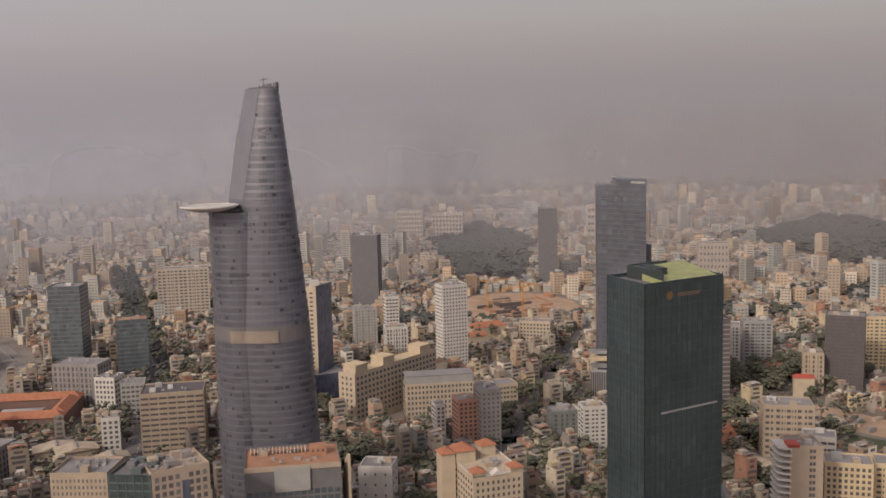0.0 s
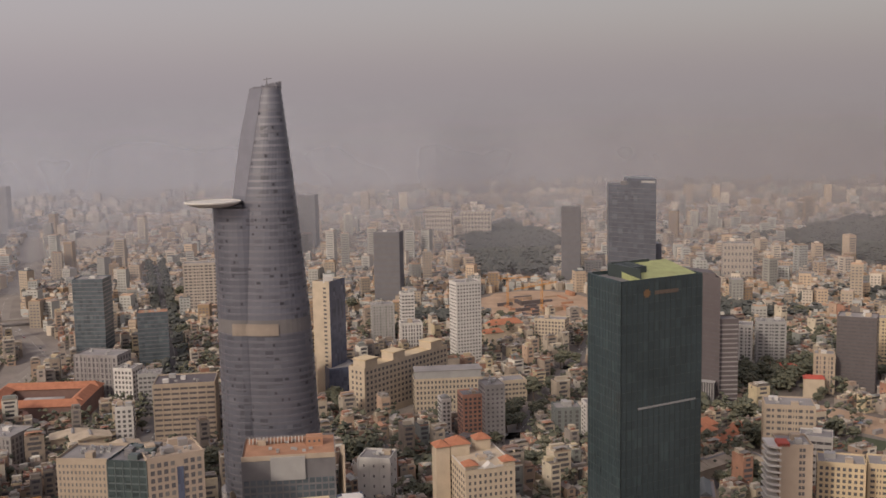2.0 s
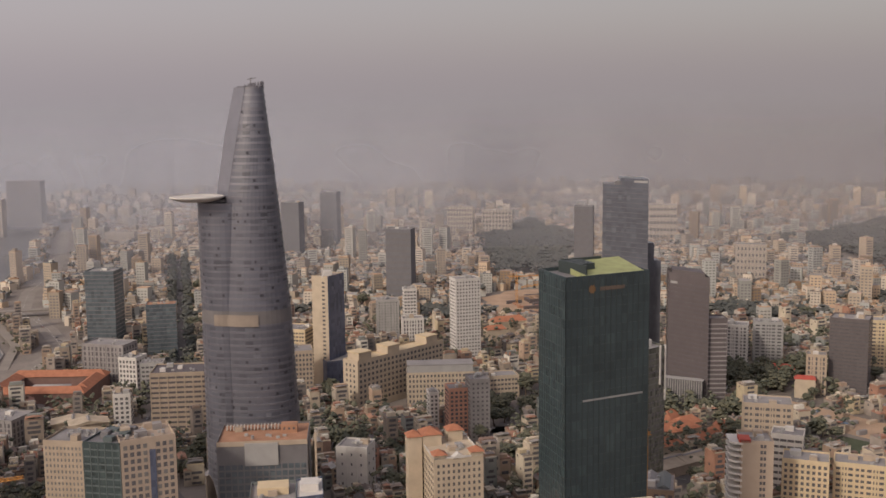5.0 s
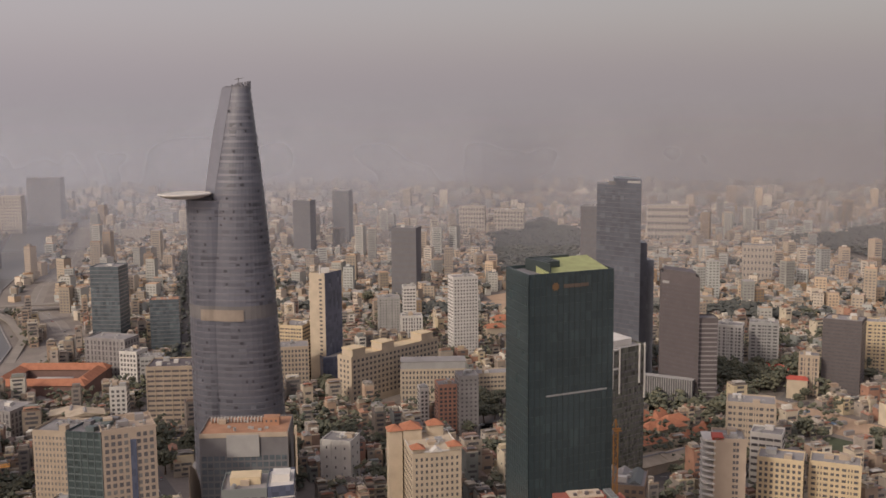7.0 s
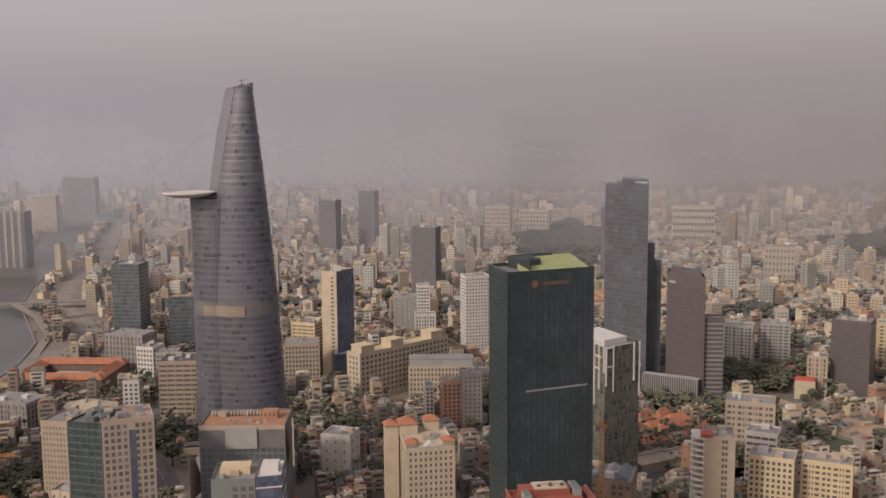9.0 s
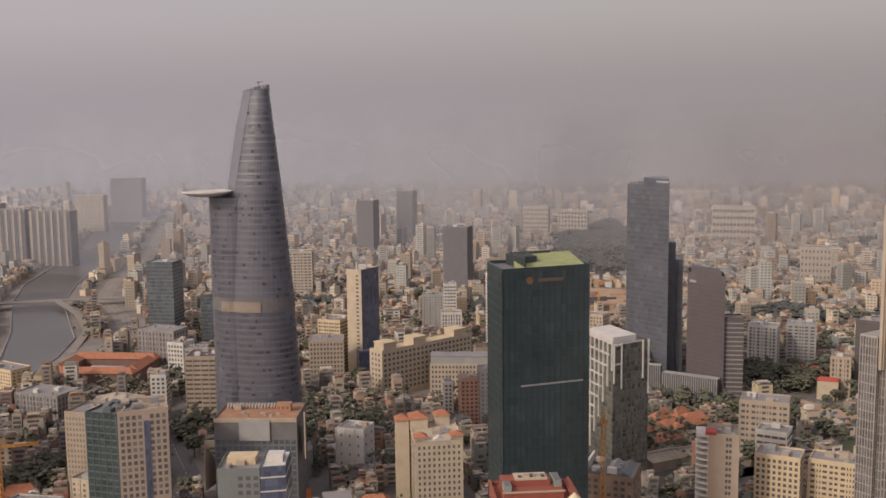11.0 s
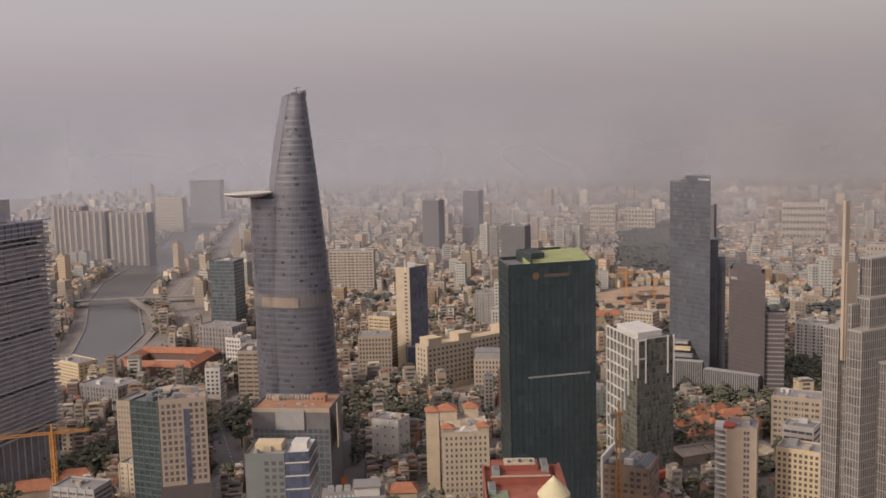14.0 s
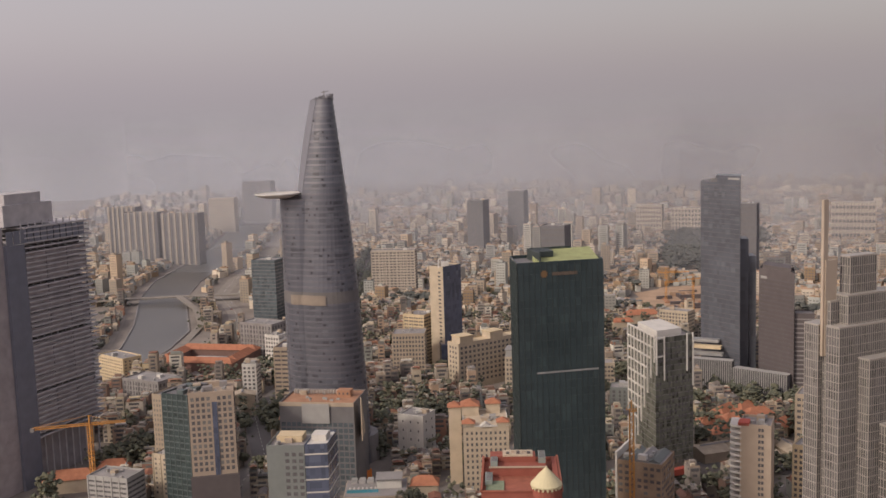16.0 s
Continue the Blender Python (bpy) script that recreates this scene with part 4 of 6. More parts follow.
def balcony_tower():
    r = rect((178.8, 521.4), (195.8, 520.3), 20)
    t = block("balcony_tower", "tan apartment tower with stacked white balconies on one side", r, 63, M_tan, category="tower", parap=1.3)
    A, B, C, D = r
    u, n = (B - A).normalized(), (D - A).normalized()
    for j in range(18):
        z = 4 + j * 3.4
        b = Build()
        P = [A + u * 0.8 - n * 0.2, A - u * 3.0 + n * 0.4, A - u * 5.8 + n * 3.0, A - u * 6.2 + n * 16, A + n * 16]
        b.prism(P[::-1], z, z + 1.15, bottom=True)
        part("balcony", b, M_white, t, "rounded white balcony")
    for i in (0.62, 0.72):
        for j in range(17):
            b = Build()
            p = A + u * 17.2 * i
            b.box(p - n * 0.05, 1.3, 0.3, 6 + j * 3.4, 7.8 + j * 3.4, math.atan2(u.y, u.x), bottom=True)
            part("window", b, M_win, t)
    b = Build()
    b.prism([A - u * 1 + n * 0, A + u * 5, A + u * 5 + n * 9, A - u * 1 + n * 9], 63.1, 64.8)
    part("roof_terrace", b, M_redfab, t, "red roof terrace floor")
    clutter(t, r, 63, 10, "bal")


balcony_tower()


def grey_office():
    A, B, E = Vector((-58, 404.5)), Vector((-38, 409)), Vector((-26.5, 413.5))
    n = Vector((-(B - A).y, (B - A).x)).normalized()
    r = [A, B, B + n * 24, A + n * 24]
    t = block("grey_office", "grey-green rendered office with square windows and roof sheds", r, 66, M_sage, category="office", parap=1.3)
    windows(t, A + (B - A) * 0.45, B, 6, 64, 3, 16, 0.6, 0.55, M_win, alt=None)
    clutter(t, r, 66, 12, "gy", [M_white, M_beige, M_steel])
    b = Build()
    b.box((A + B) / 2 + n * 14, 14, 10, 66, 69.5, math.atan2((B - A).y, (B - A).x))
    part("roof_shed", b, M_yellow, t, "ochre roof shed")
    r2 = [B + n * 0.1 + Vector((0.3, 0)), E, E + n * 24, B + n * 24 + Vector((0.3, 0))]
    g = block("blue_glass_office", "slim blue-grey glass office beside the grey one", r2, 67, G_blue, category="office", parap=0.8, roof=M_white)
    for j in range(9):
        b = Build()
        c = (r2[0] + r2[2]) / 2
        b.prism([p + (p - c).normalized() * 0.3 for p in r2], 6 + j * 7, 6.7 + j * 7, bottom=True)
        part("ledge", b, M_white, g)
    b = Build()
    b.box((r2[0] + r2[2]) / 2, 8, 9, 67, 70.5, 0.2)
    part("roof_room", b, M_white, g)


M_sage = mat("grey_green_render", (0.175, 0.185, 0.175), 0.85, var=0.15)
grey_office()


def stepped_tower():
    t = thing("stepped_tower", "grey stepped skyscraper with a slim tan blade rising from its corner", "skyscraper")
    O = Vector((210.4, 291.5))
    e1, e2 = Vector((0.707, -0.707)), Vector((0.707, 0.707))
    W = lambda a, d: O + e1 * a + e2 * d

    def step(a0, a1, d0, d1, top, z0=0.0, grid=True, material=None, zg=20):
        ring = [W(a0, d0), W(a1, d0), W(a1, d1), W(a0, d1)]
        b = Build()
        b.prism(ring, z0 - 12 if z0 == 0 else z0, top)
        s = part("setback", b, material or G_step, t)
        if grid:
            for P, Q, nn in ((ring[0], ring[1], -e2), (ring[1], ring[2], e1)):
                L = (Q - P).length
                k = max(2, round(L / 1.0))
                for i in range(k + 1):
                    p = P + (Q - P) * i / k
                    b = Build()
                    b.box(p + nn * 0.1, 0.16, 0.2, max(z0, zg), top + 0.5, math.pi / 4, bottom=True)
                    part("fin", b, M_fin, s)
                nz = int((top - max(z0, zg)) / 3.0)
                for j in range(nz):
                    z = top - 3.0 * (j + 1)
                    b = Build()
                    b.prism([P, P + nn * 0.2, Q + nn * 0.2, Q] if nn is not e1 else [P, P + nn * 0.2, Q + nn * 0.2, Q], z, z + 0.24, bottom=True)
                    part("floor_edge", b, M_fin, s)
            b = Build()
            b.prism([p + (p - (ring[0] + ring[2]) / 2).normalized() * 0.3 for p in ring], top, top + 0.6, bottom=True)
            part("coping", b, M_fin, s)
        return s

    step(0, 5.8, 0, 30, 160, zg=30)
    step(9.0, 14.4, 0.4, 44, 160.2, zg=30)
    step(5.8, 9.0, 2.0, 40, 168.0, zg=30)
    step(7.0, 12.6, 6.0, 44, 170.0, z0=155, zg=155)
    step(6.4, 10.5, 9.0, 21, 182.5, z0=165, zg=165)
    step(14.4, 19.0, 9.0, 44, 149.5, zg=30)
    step(19.0, 23.5, 14.0, 44, 127.5, zg=30)
    step(23.5, 27.0, 20.0, 44, 104, zg=30)
    b = Build()
    b.prism([W(6.0, 0.6), W(7.1, 0.6), W(7.1, 2.6), W(6.0, 2.6)], 150, 201.8, bottom=True)
    part("blade", b, M_blade, t, "tan stone blade")
    b = Build()
    b.prism([W(6.2, 1.6), W(7.6, 1.2), W(7.8, 6.0), W(6.4, 6.0)], 150, 182)
    part("blade_base", b, M_blade, t)
    FOOT.append((235, 305, 45))


G_step = glass("grey_stepped_glass", (0.125, 0.117, 0.112), 0.3, (1.5, 1.5, 3.9), 0.5, 0.5)
M_fin = mat("pale_aluminium_fins", (0.37, 0.335, 0.30), 0.5, metal=0.2, var=0.1)
M_blade = mat("tan_stone_blade", (0.37, 0.30, 0.235), 0.7, var=0.1)
stepped_tower()


def unfinished_tower():
    t = thing("unfinished_tower", "abandoned unfinished high-rise of bare stacked concrete floor slabs", "tower")
    B0 = Vector((-270, 537))
    u, n = Vector((-0.06, -0.998)), Vector((-0.998, 0.06))
    P = lambda s, d: B0 + u * s + n * d
    core = Build()
    core.prism([P(0.5, 8), P(0.5, 32), P(60, 32), P(60, 8)], 0, 168)
    part("core", core, M_brickfill, t, "brown brick infill behind the slabs")
    for j in range(44):
        z = 34 + j * 3.3
        if z > 178:
            break
        over = 3.5 if (z % 5) < 2.5 else 1.5
        b = Build()
        b.prism([P(-over, -0.8), P(-over, 36), P(60, 36), P(60, -0.8)], z, z + 0.95, bottom=True)
        part("floor_slab", b, M_slab, t)
    for i in range(10):
        for d in (2.2, 34):
            b = Build()
            b.box(P(1 + i * 6.5, d), 0.7, 0.7, 0, 180)
            part("column", b, M_slab, t)
    rb = random.Random(3)
    for j in range(40):
        z = 36 + j * 3.3
        if z in (36,) or j % 11 == 9 or z > 160:
            continue
        b = Build()
        for s0, s1 in ((3, 20.5), (21.2, 40), (40.7, 59)):
            b = Build()
            b.prism([P(s0, 0.9), P(s0, 1.3), P(s1, 1.3), P(s1, 0.9)], z - 1.4, z + rb.choice((0.2, 0.7, 0.9, 0.9)), bottom=True)
            part("infill_wall", b, M_brickfill, t)
    b = Build()
    b.prism([P(60, -0.5), P(60, 36), P(76, 36), P(76, -0.5)], 0, 166)
    part("clad_bay", b, M_clad, t, "dark blue glass clad bay")
    b = Build()
    b.prism([P(76, 2), P(76, 36), P(100, 36), P(100, 2)], 0, 178)
    part("rear_bay", b, M_brickfill, t)
    for i in range(12):
        b = Build()
        b.prism([P(4 + i * 6, -0.6), P(4 + i * 6, 0), P(9 + i * 6, 0), P(9 + i * 6, -0.6)], 166.5, 175.5, bottom=True)
        part("glass_panel", b, M_clad, t, "blue glass panel")
    b = Build()
    b.prism([P(26, 6), P(26, 30), P(70, 30), P(70, 6)], 178, 192)
    part("roof_house", b, M_slab, t)
    b = Build()
    b.prism([P(34, 8), P(34, 28), P(66, 28), P(66, 8)], 192, 199)
    part("roof_house", b, M_slab, t)
    b = Build()
    b.prism([P(62, 10), P(62, 44), P(110, 44), P(110, 10)], 0, 30)
    part("podium", b, M_brickfill, t, "bare concrete podium storeys")
    for j in range(6):
        b = Build()
        b.prism([P(60, 8), P(60, 46), P(112, 46), P(112, 8)], 6 + j * 5, 7 + j * 5, bottom=True)
        part("podium_slab", b, M_slab, t)
    FOOT.append((-295, 490, 75))


# base raised above dark blue glass: the haze before it put into the colour
M_clad = mat("haze_lifted_blue_glass", (0.165, 0.168, 0.20), 0.35, var=0.15)
M_slab = mat("bare_concrete_slabs", (0.43, 0.40, 0.40), 0.95, var=0.25)
M_brickfill = mat("brown_infill_brick", (0.34, 0.30, 0.30), 0.95, var=0.25)
unfinished_tower()


def red_hotel():
    r = rect((97, 288), (126, 296), 40)
    t = block("red_brick_building", "red brick building with a cream cone dome and rooftop plant", r, 92, M_red, category="building", parap=1.6, roof=M_redroof)
    A, B, C, D = r
    u, n = (B - A).normalized(), (D - A).normalized()
    yaw = math.atan2(u.y, u.x)
    for c, w, d, h in ((A + u * 14 + n * 26, 22, 9, 3.5), (A + u * 12 + n * 31, 18, 6, 6.0), (A + u * 28.5 + n * 22, 2, 30, 2.5)):
        b = Build()
        b.box(c, w, d, 92, 92 + h, yaw)
        part("roof_block", b, M_red, t)
    b = Build()
    b.box(A + u * 14 + n * 31, 12, 6.5, 97.8, 98.5, yaw)
    deck = part("roof_deck", b, M_cream, t, "pale cream roof deck")
    for k in range(5):
        b = Build()
        b.box(A + u * (10 + k * 2.1) + n * (29.4 + 1.6 * (k % 2)), 1.3, 1.1, 98.5, 99.2 + 0.2 * (k % 3), yaw)
        part("vent_box", b, M_beige if k % 2 else M_brown, deck)
    for c, z, w in ((A + u * 4.6 + n * 27, 95.5, 2.8), (A + u * 2.6 + n * 15.5, 92, 2.8), (A + u * 23.6 + n * 31, 95.5, 2.8)):
        b = Build()
        b.box(c, w, 9.5, z, z + 2.2, yaw)
        unit = part("chiller", b, M_chiller, t, "grey-green rooftop chiller")
        for k in range(6):
            b = Build()
            b.box(c + n * (k * 1.5 - 3.75), w - 0.7, 0.75, z + 2.2, z + 2.4, yaw)
            part("fan_grille", b, M_dgrey, unit)
    b = Build()
    b.box(A + u * 14 + n * 21.3, 23, 0.5, 95.4, 96.0, yaw)
    part("ledge", b, M_beige, t, "pale stone ledge")
    c0 = c = Vector((120.5, 294))
    b = Build()
    m = 24
    b.prism([c + Vector((math.cos(i * math.tau / m), math.sin(i * math.tau / m))) * 5.0 for i in range(m)], 92, 96.5)
    part("drum", b, M_red, t)
    b = Build()
    rings = [(5.9, 96.4), (5.9, 97.0), (4.4, 98.8), (2.4, 101.0), (0.05, 103.4)]
    for rr, z in rings:
        b.v += [(c.x + rr * math.cos(i * math.tau / m), c.y + rr * math.sin(i * math.tau / m), z) for i in range(m)]
    for j in range(len(rings) - 1):
        b.f += [(j * m + i, j * m + (i + 1) % m, (j + 1) * m + (i + 1) % m, (j + 1) * m + i) for i in range(m)]
    part("cone_dome", b, M_domecream, t, "pale cream ribbed cone dome")
    for c, w, d in ((A + u * 5 + n * 9, 7, 12), (A + u * 25.5 + n * 13, 4.5, 14)):
        b = Build()
        b.box(c, w, d, 92, 92.5, yaw)
        part("roof_garden", b, M_terrace, t, "pale green planted roof terrace")
    for k in range(20):
        a = k * math.tau / 20
        b = Build()
        b.box(c0 + Vector((math.cos(a), math.sin(a))) * 5.4, 0.7, 0.5, 95.4, 96.5, a + math.pi / 2, bottom=True)
        part("eaves_bracket", b, M_domecream, t)
    for P0, P1 in ((A, B), (D, A), (B, C)):
        e = (P1 - P0)
        b = Build()
        b.box((P0 + P1) / 2, e.length + 0.8, 0.9, 93.6, 94.1, math.atan2(e.y, e.x), bottom=True)
        part("coping", b, M_redroof, t, "red tiled parapet coping")
    window_rows(t, A, B, 50, 90, 9, 9, 0.4, 0.5, M_win)
    window_rows(t, D, A, 50, 90, 8, 9, 0.4, 0.5, M_win)


M_chiller = mat("grey_green_metal", (0.27, 0.30, 0.27), 0.55, metal=0.2, var=0.2)
M_redroof = mat("red_brown_roof_tiles", (0.29, 0.10, 0.065), 0.85, var=0.3, scale=0.3)
M_terrace = mat("pale_green_terrace", (0.20, 0.23, 0.15), 0.9, var=0.4, scale=0.6)
M_domecream = mat("cream_dome_sheet", (0.55, 0.48, 0.30), 0.7, var=0.15)
red_hotel()


M_workwall = mat("patched_brown_render", (0.30, 0.215, 0.15), 0.9, var=0.35, scale=0.1)


def site_building():
    r = rect((114, 494), (139, 490), 26)
    t = block("building_under_works", "tan building under works with a white gable wall and tarpaulins", r, 46, M_workwall, parap=0.6)
    A, B, C, D = r
    u, n = (B - A).normalized(), (D - A).normalized()
    b = Build()
    b.prism([A - u * 1.2 - n * 0.5, A - n * 0.5, A + n * 26, A - u * 1.2 + n * 26], 0, 51)
    part("gable_wall", b, M_white, t, "white painted gable wall")
    for k in range(3):
        b = Build()
        b.gable(A + u * (6 + 7 * k) + n * 14, 6, 22, 46.4, 2, math.atan2(u.y, u.x))
        part("shed_roof", b, M_sage if k != 1 else M_grey, t)
    windows(t, A, B, 6, 45, 7, 11, 0.6, 0.5, M_brown, name="opening", alt=M_winl, keep=0.8)
    windows(t, B, C, 6, 45, 7, 11, 0.6, 0.5, M_brown, name="opening", alt=M_winl, keep=0.8)
    clutter(t, r, 47, 8, "site")


site_building()


def crane(at, z0, z1, jib, back, yaw, label, tilt=0.0):
    t = thing("tower_crane", label, "crane", "orange tower cranes")
    P = Vector(at)
    s = 1.1
    b = Build()
    for x, y in ((-s, -s), (s, -s), (s, s), (-s, s)):
        b.beam((P.x + x, P.y + y, z0), (P.x + x, P.y + y, z1), 0.22)
    z = z0
    k = 0
    while z < z1 - 2:
        cs = [(-s, -s), (s, -s), (s, s), (-s, s)]
        for i in range(4):
            a, c = cs[i], cs[(i + 1) % 4]
            if k % 2:
                a, c = c, a
            b.beam((P.x + a[0], P.y + a[1], z), (P.x + c[0], P.y + c[1], z + 2.2), 0.12)
        z += 2.2
        k += 1
    part("mast", b, M_crane, t)
    d = Vector((math.cos(yaw), math.sin(yaw), tilt))
    q = Vector((P.x, P.y, z1))
    b = Build()
    for o in ((0, 0, 0), (0.8 * d.y, -0.8 * d.x, -1.2), (-0.8 * d.y, 0.8 * d.x, -1.2)):
        b.beam(q + Vector(o) - d * back, q + Vector(o) + d * jib, 0.2)
    for i in range(int((jib + back) / 3)):
        p = q - d * back + d * (i * 3)
        b.beam(p, p + d * 1.5 + Vector((0.8 * d.y, -0.8 * d.x, -1.2)), 0.11)
        b.beam(p + d * 1.5 + Vector((-0.8 * d.y, 0.8 * d.x, -1.2)), p + d * 3, 0.11)
    part("jib", b, M_crane, t)
    b = Build()
    b.box((q - d * back).xy, 2.5, 2.5, q.z - 2.6, q.z - 0.4, yaw, bottom=True)
    part("counterweight", b, M_grey, t)
    b = Build()
    b.beam(q, q + Vector((0, 0, 5)), 0.35)
    b.beam(q + Vector((0, 0, 5)), q + d * jib * 0.6, 0.1)
    b.beam(q + Vector((0, 0, 5)), q - d * back, 0.1)
    part("apex", b, M_crane, t)


crane((123.5, 484), 0, 78, 3, 3, 0.4, "orange lattice crane mast beside the building works")
crane((-213.4, 458), 0, 54.5, 22, 34, 0.55, "orange tower crane over the low houses")


M_salmon = mat("salmon_plaster", (0.45, 0.24, 0.17), 0.85, var=0.2)
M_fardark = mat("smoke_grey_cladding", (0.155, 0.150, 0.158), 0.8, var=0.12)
M_fardark2 = mat("smoke_beige_cladding", (0.24, 0.22, 0.215), 0.9, var=0.12)
M_far1 = mat("pale_far_plaster", (0.43, 0.37, 0.31), 0.9, var=0.12)

GENERIC = [
    # name, label, A, B, depth, height, wall, nx, nz, side
    ("slatted_office", "ochre-grey office with horizontal louvred floors", (-215, 704), (-172, 712), 30, 57, M_beige, 14, 14, 8),
    ("pink_tower_house", "narrow salmon tower house with a tiled top", (8, 705), (22, 709), 16, 47, M_salmon, 4, 12, 4),
    ("grey_tower_house", "grey raw concrete narrow block", (24, 700), (38, 704), 18, 55, M_grey, 4, 14, 5),
    ("white_tower_house", "slim white tower house", (-8, 722), (-1, 724), 12, 40, M_white, 2, 10, 3),
    ("yellow_office", "ochre office block with rows of windows", (-150, 846), (-128, 842), 26, 66, M_yellow, 8, 15, 6),
    ("ochre_block", "long ochre office behind trees", (-141, 792), (-112, 800), 26, 56, M_beige, 10, 12, 6),
    ("white_mid_block", "white apartment block with narrow windows", (-92, 1035), (-70, 1040), 16, 64, M_lgrey, 7, 16, 4),
    ("white_step_block", "white stepped apartment block", (-56, 958), (-36, 962), 16, 57, M_white, 7, 13, 4),
    ("white_upper_tower", "slim white upper tower", (-57, 975), (-44, 978), 12, 84, M_white, 4, 20, 3),
    ("tan_bay_office", "tan office with rows of dark windows", (209, 661), (240, 655), 22, 50, M_beige, 9, 10, 6),
    ("ochre_hotel", "ochre yellow hotel with small windows", (207, 548), (231, 541), 18, 46, M_yellow, 8, 11, 5),
    ("ochre_hotel_annex", "ochre yellow annex with roof sheds", (238, 556), (264, 548), 18, 42, M_yellow, 8, 10, 4),
    ("navy_white_office", "white office with a navy glass front", (213, 600), (231, 594), 16, 46, M_white, 4, 9, 4),
    ("long_grey_office", "grey office with a rooftop terrace", (-330, 845), (-290, 838), 24, 52, M_grey, 10, 9, 5),
    ("white_canal_block", "white block with small windows", (-285, 815), (-268, 812), 18, 46, M_white, 5, 9, 4),
    ("pale_stack_block", "pale grey stacked block", (-256, 790), (-238, 794), 16, 46, M_lgrey, 5, 10, 4),
    ("white_low_flats", "white low flats with open balconies", (-196, 432), (-168, 432), 18, 30, M_lgrey, 8, 7, 4),
    ("cream_low_flats", "cream low block with roof sheds", (-176, 470), (-158, 468), 14, 34, M_cream, 5, 8, 3),
    ("concrete_house", "bare concrete party wall house", (-52, 580), (-33, 577), 18, 40, M_white, 3, 5, 2),
    ("net_block", "block wrapped in green netting", (74, 706), (92, 708), 16, 37, M_sage, 4, 9, 4),
    ("white_balcony_block", "white block with stacked balconies", (94, 690), (110, 692), 14, 44, M_white, 4, 12, 4),
    ("cream_arcade", "long cream arcaded building", (22, 812), (58, 822), 18, 32, M_cream, 12, 6, 4),
    ("apricot_flats", "apricot painted apartment block", (74, 1010), (104, 1000), 18, 52, M_cream, 9, 12, 5),
    ("grey_checker_tower", "dark brown-grey tower with staggered window panels", (318, 845), (346, 832), 24, 78, M_brown, 8, 20, 6),
    ("brown_grey_office", "long grey office with brown window bands", (-336, 658), (-296, 651), 26, 34, M_grey, 12, 6, 6),
    ("navy_white_house", "narrow white house with a navy side wall", (-238, 689), (-226, 692), 14, 44, M_white, 3, 10, 3),
    ("round_striped_block", "brown block with pale floor stripes", (298, 838), (313, 834), 16, 48, M_beige, 5, 10, 4),
    ("ochre_slab_far", "ochre slab block in the distance", (372, 905), (400, 900), 20, 66, M_yellow, 7, 15, 5),
    ("white_slab_far", "white slab flats", (238, 905), (262, 898), 18, 62, M_white, 7, 15, 5),
    ("grey_slab_far", "grey blank-walled flats", (275, 930), (300, 926), 18, 60, M_lgrey, 5, 14, 5),
    ("dark_tower_far", "dark grey tower far off in the haze", (-309, 1815), (-278, 1813), 30, 148, M_fardark, 9, 30, 0),
    ("dark_block_far", "dark grey block far off in the haze", (-350, 1684), (-319, 1681), 30, 136, M_fardark, 9, 26, 0),
    ("grey_tower_far", "grey tower far off", (-115, 1272), (-82, 1268), 26, 121, M_fardark, 8, 28, 0),
    ("grey_mid_far", "grey tower behind the charcoal one", (132, 1410), (158, 1407), 26, 142, M_fardark, 8, 28, 0),
    ("beige_twin_far", "beige apartment slab far off", (-88, 1965), (-38, 1962), 24, 112, M_far1, 9, 22, 0),
    ("beige_slab_far", "beige apartment slab far off", (-20, 1960), (38, 1956), 24, 106, M_far1, 9, 22, 0),
    ("white_striped_far", "white striped office far off", (356, 1416), (396, 1410), 24, 88, M_far1, 8, 16, 0),
    ("pale_block_far", "pale wide block far off", (270, 1900), (345, 1895), 30, 118, M_far1, 12, 16, 0),
    ("grey_slab_mid", "grey mottled apartment slab", (-350, 1240), (-290, 1252), 24, 88, M_far1, 12, 18, 4),
]

for nm, lb, A, B, dp, h, wall, nx, nz, side in GENERIC:
    if nm == "slatted_office":
        r = rect(A, B, dp)
        t = block(nm, lb, r, h, wall, roof=M_brown)
        bands(t, r, 14, h - 1, 11, 0.42, M_brown, "louvre_band")
        for P, Q, k in ((r[0], r[1], 7), (r[1], r[2], 5)):
            for i in range(k + 1):
                b = Build()
                b.box(P + (Q - P) * i / k, 0.8, 0.8, 10, h + 0.3, math.atan2((Q - P).y, (Q - P).x))
                part("pilaster", b, M_beige, t)
        clutter(t, r, h, 9, nm)
        continue
    far = side == 0
    rn = random.Random(nm)
    fw, fh = (0.15, 0.25) if nm == "concrete_house" else rn.choice(((0.4, 0.42), (0.72, 0.45), (0.55, 0.55), (0.9, 0.4), (0.5, 0.7)))
    t = flats(nm, lb, A, B, dp, h, wall, nx, nz if not far else nz // 2, side, win=M_farwin if far else M_win, z0=8 if h < 60 else 16, clut=3 if far else 6, fw=fw, fh=fh, alt=None if far else M_winl)
    if rn.random() < 0.4 and not far:
        r = rect(A, B, dp)
        for P, Q in ((r[0], r[1]), (r[3], r[0])):
            k = max(2, round((Q - P).length / 6))
            for i in range(k + 1):
                b = Build()
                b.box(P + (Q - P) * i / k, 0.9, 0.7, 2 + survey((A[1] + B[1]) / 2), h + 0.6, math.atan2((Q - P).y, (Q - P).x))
                part("pilaster", b, wall, t)

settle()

crane((53, 1244), 0, 37, 30, 12, 0.3, "orange tower crane on the excavation site")
crane((92, 1187), 0, 38, 20, 34, 0.25, "orange tower crane on the excavation site", 0.12)

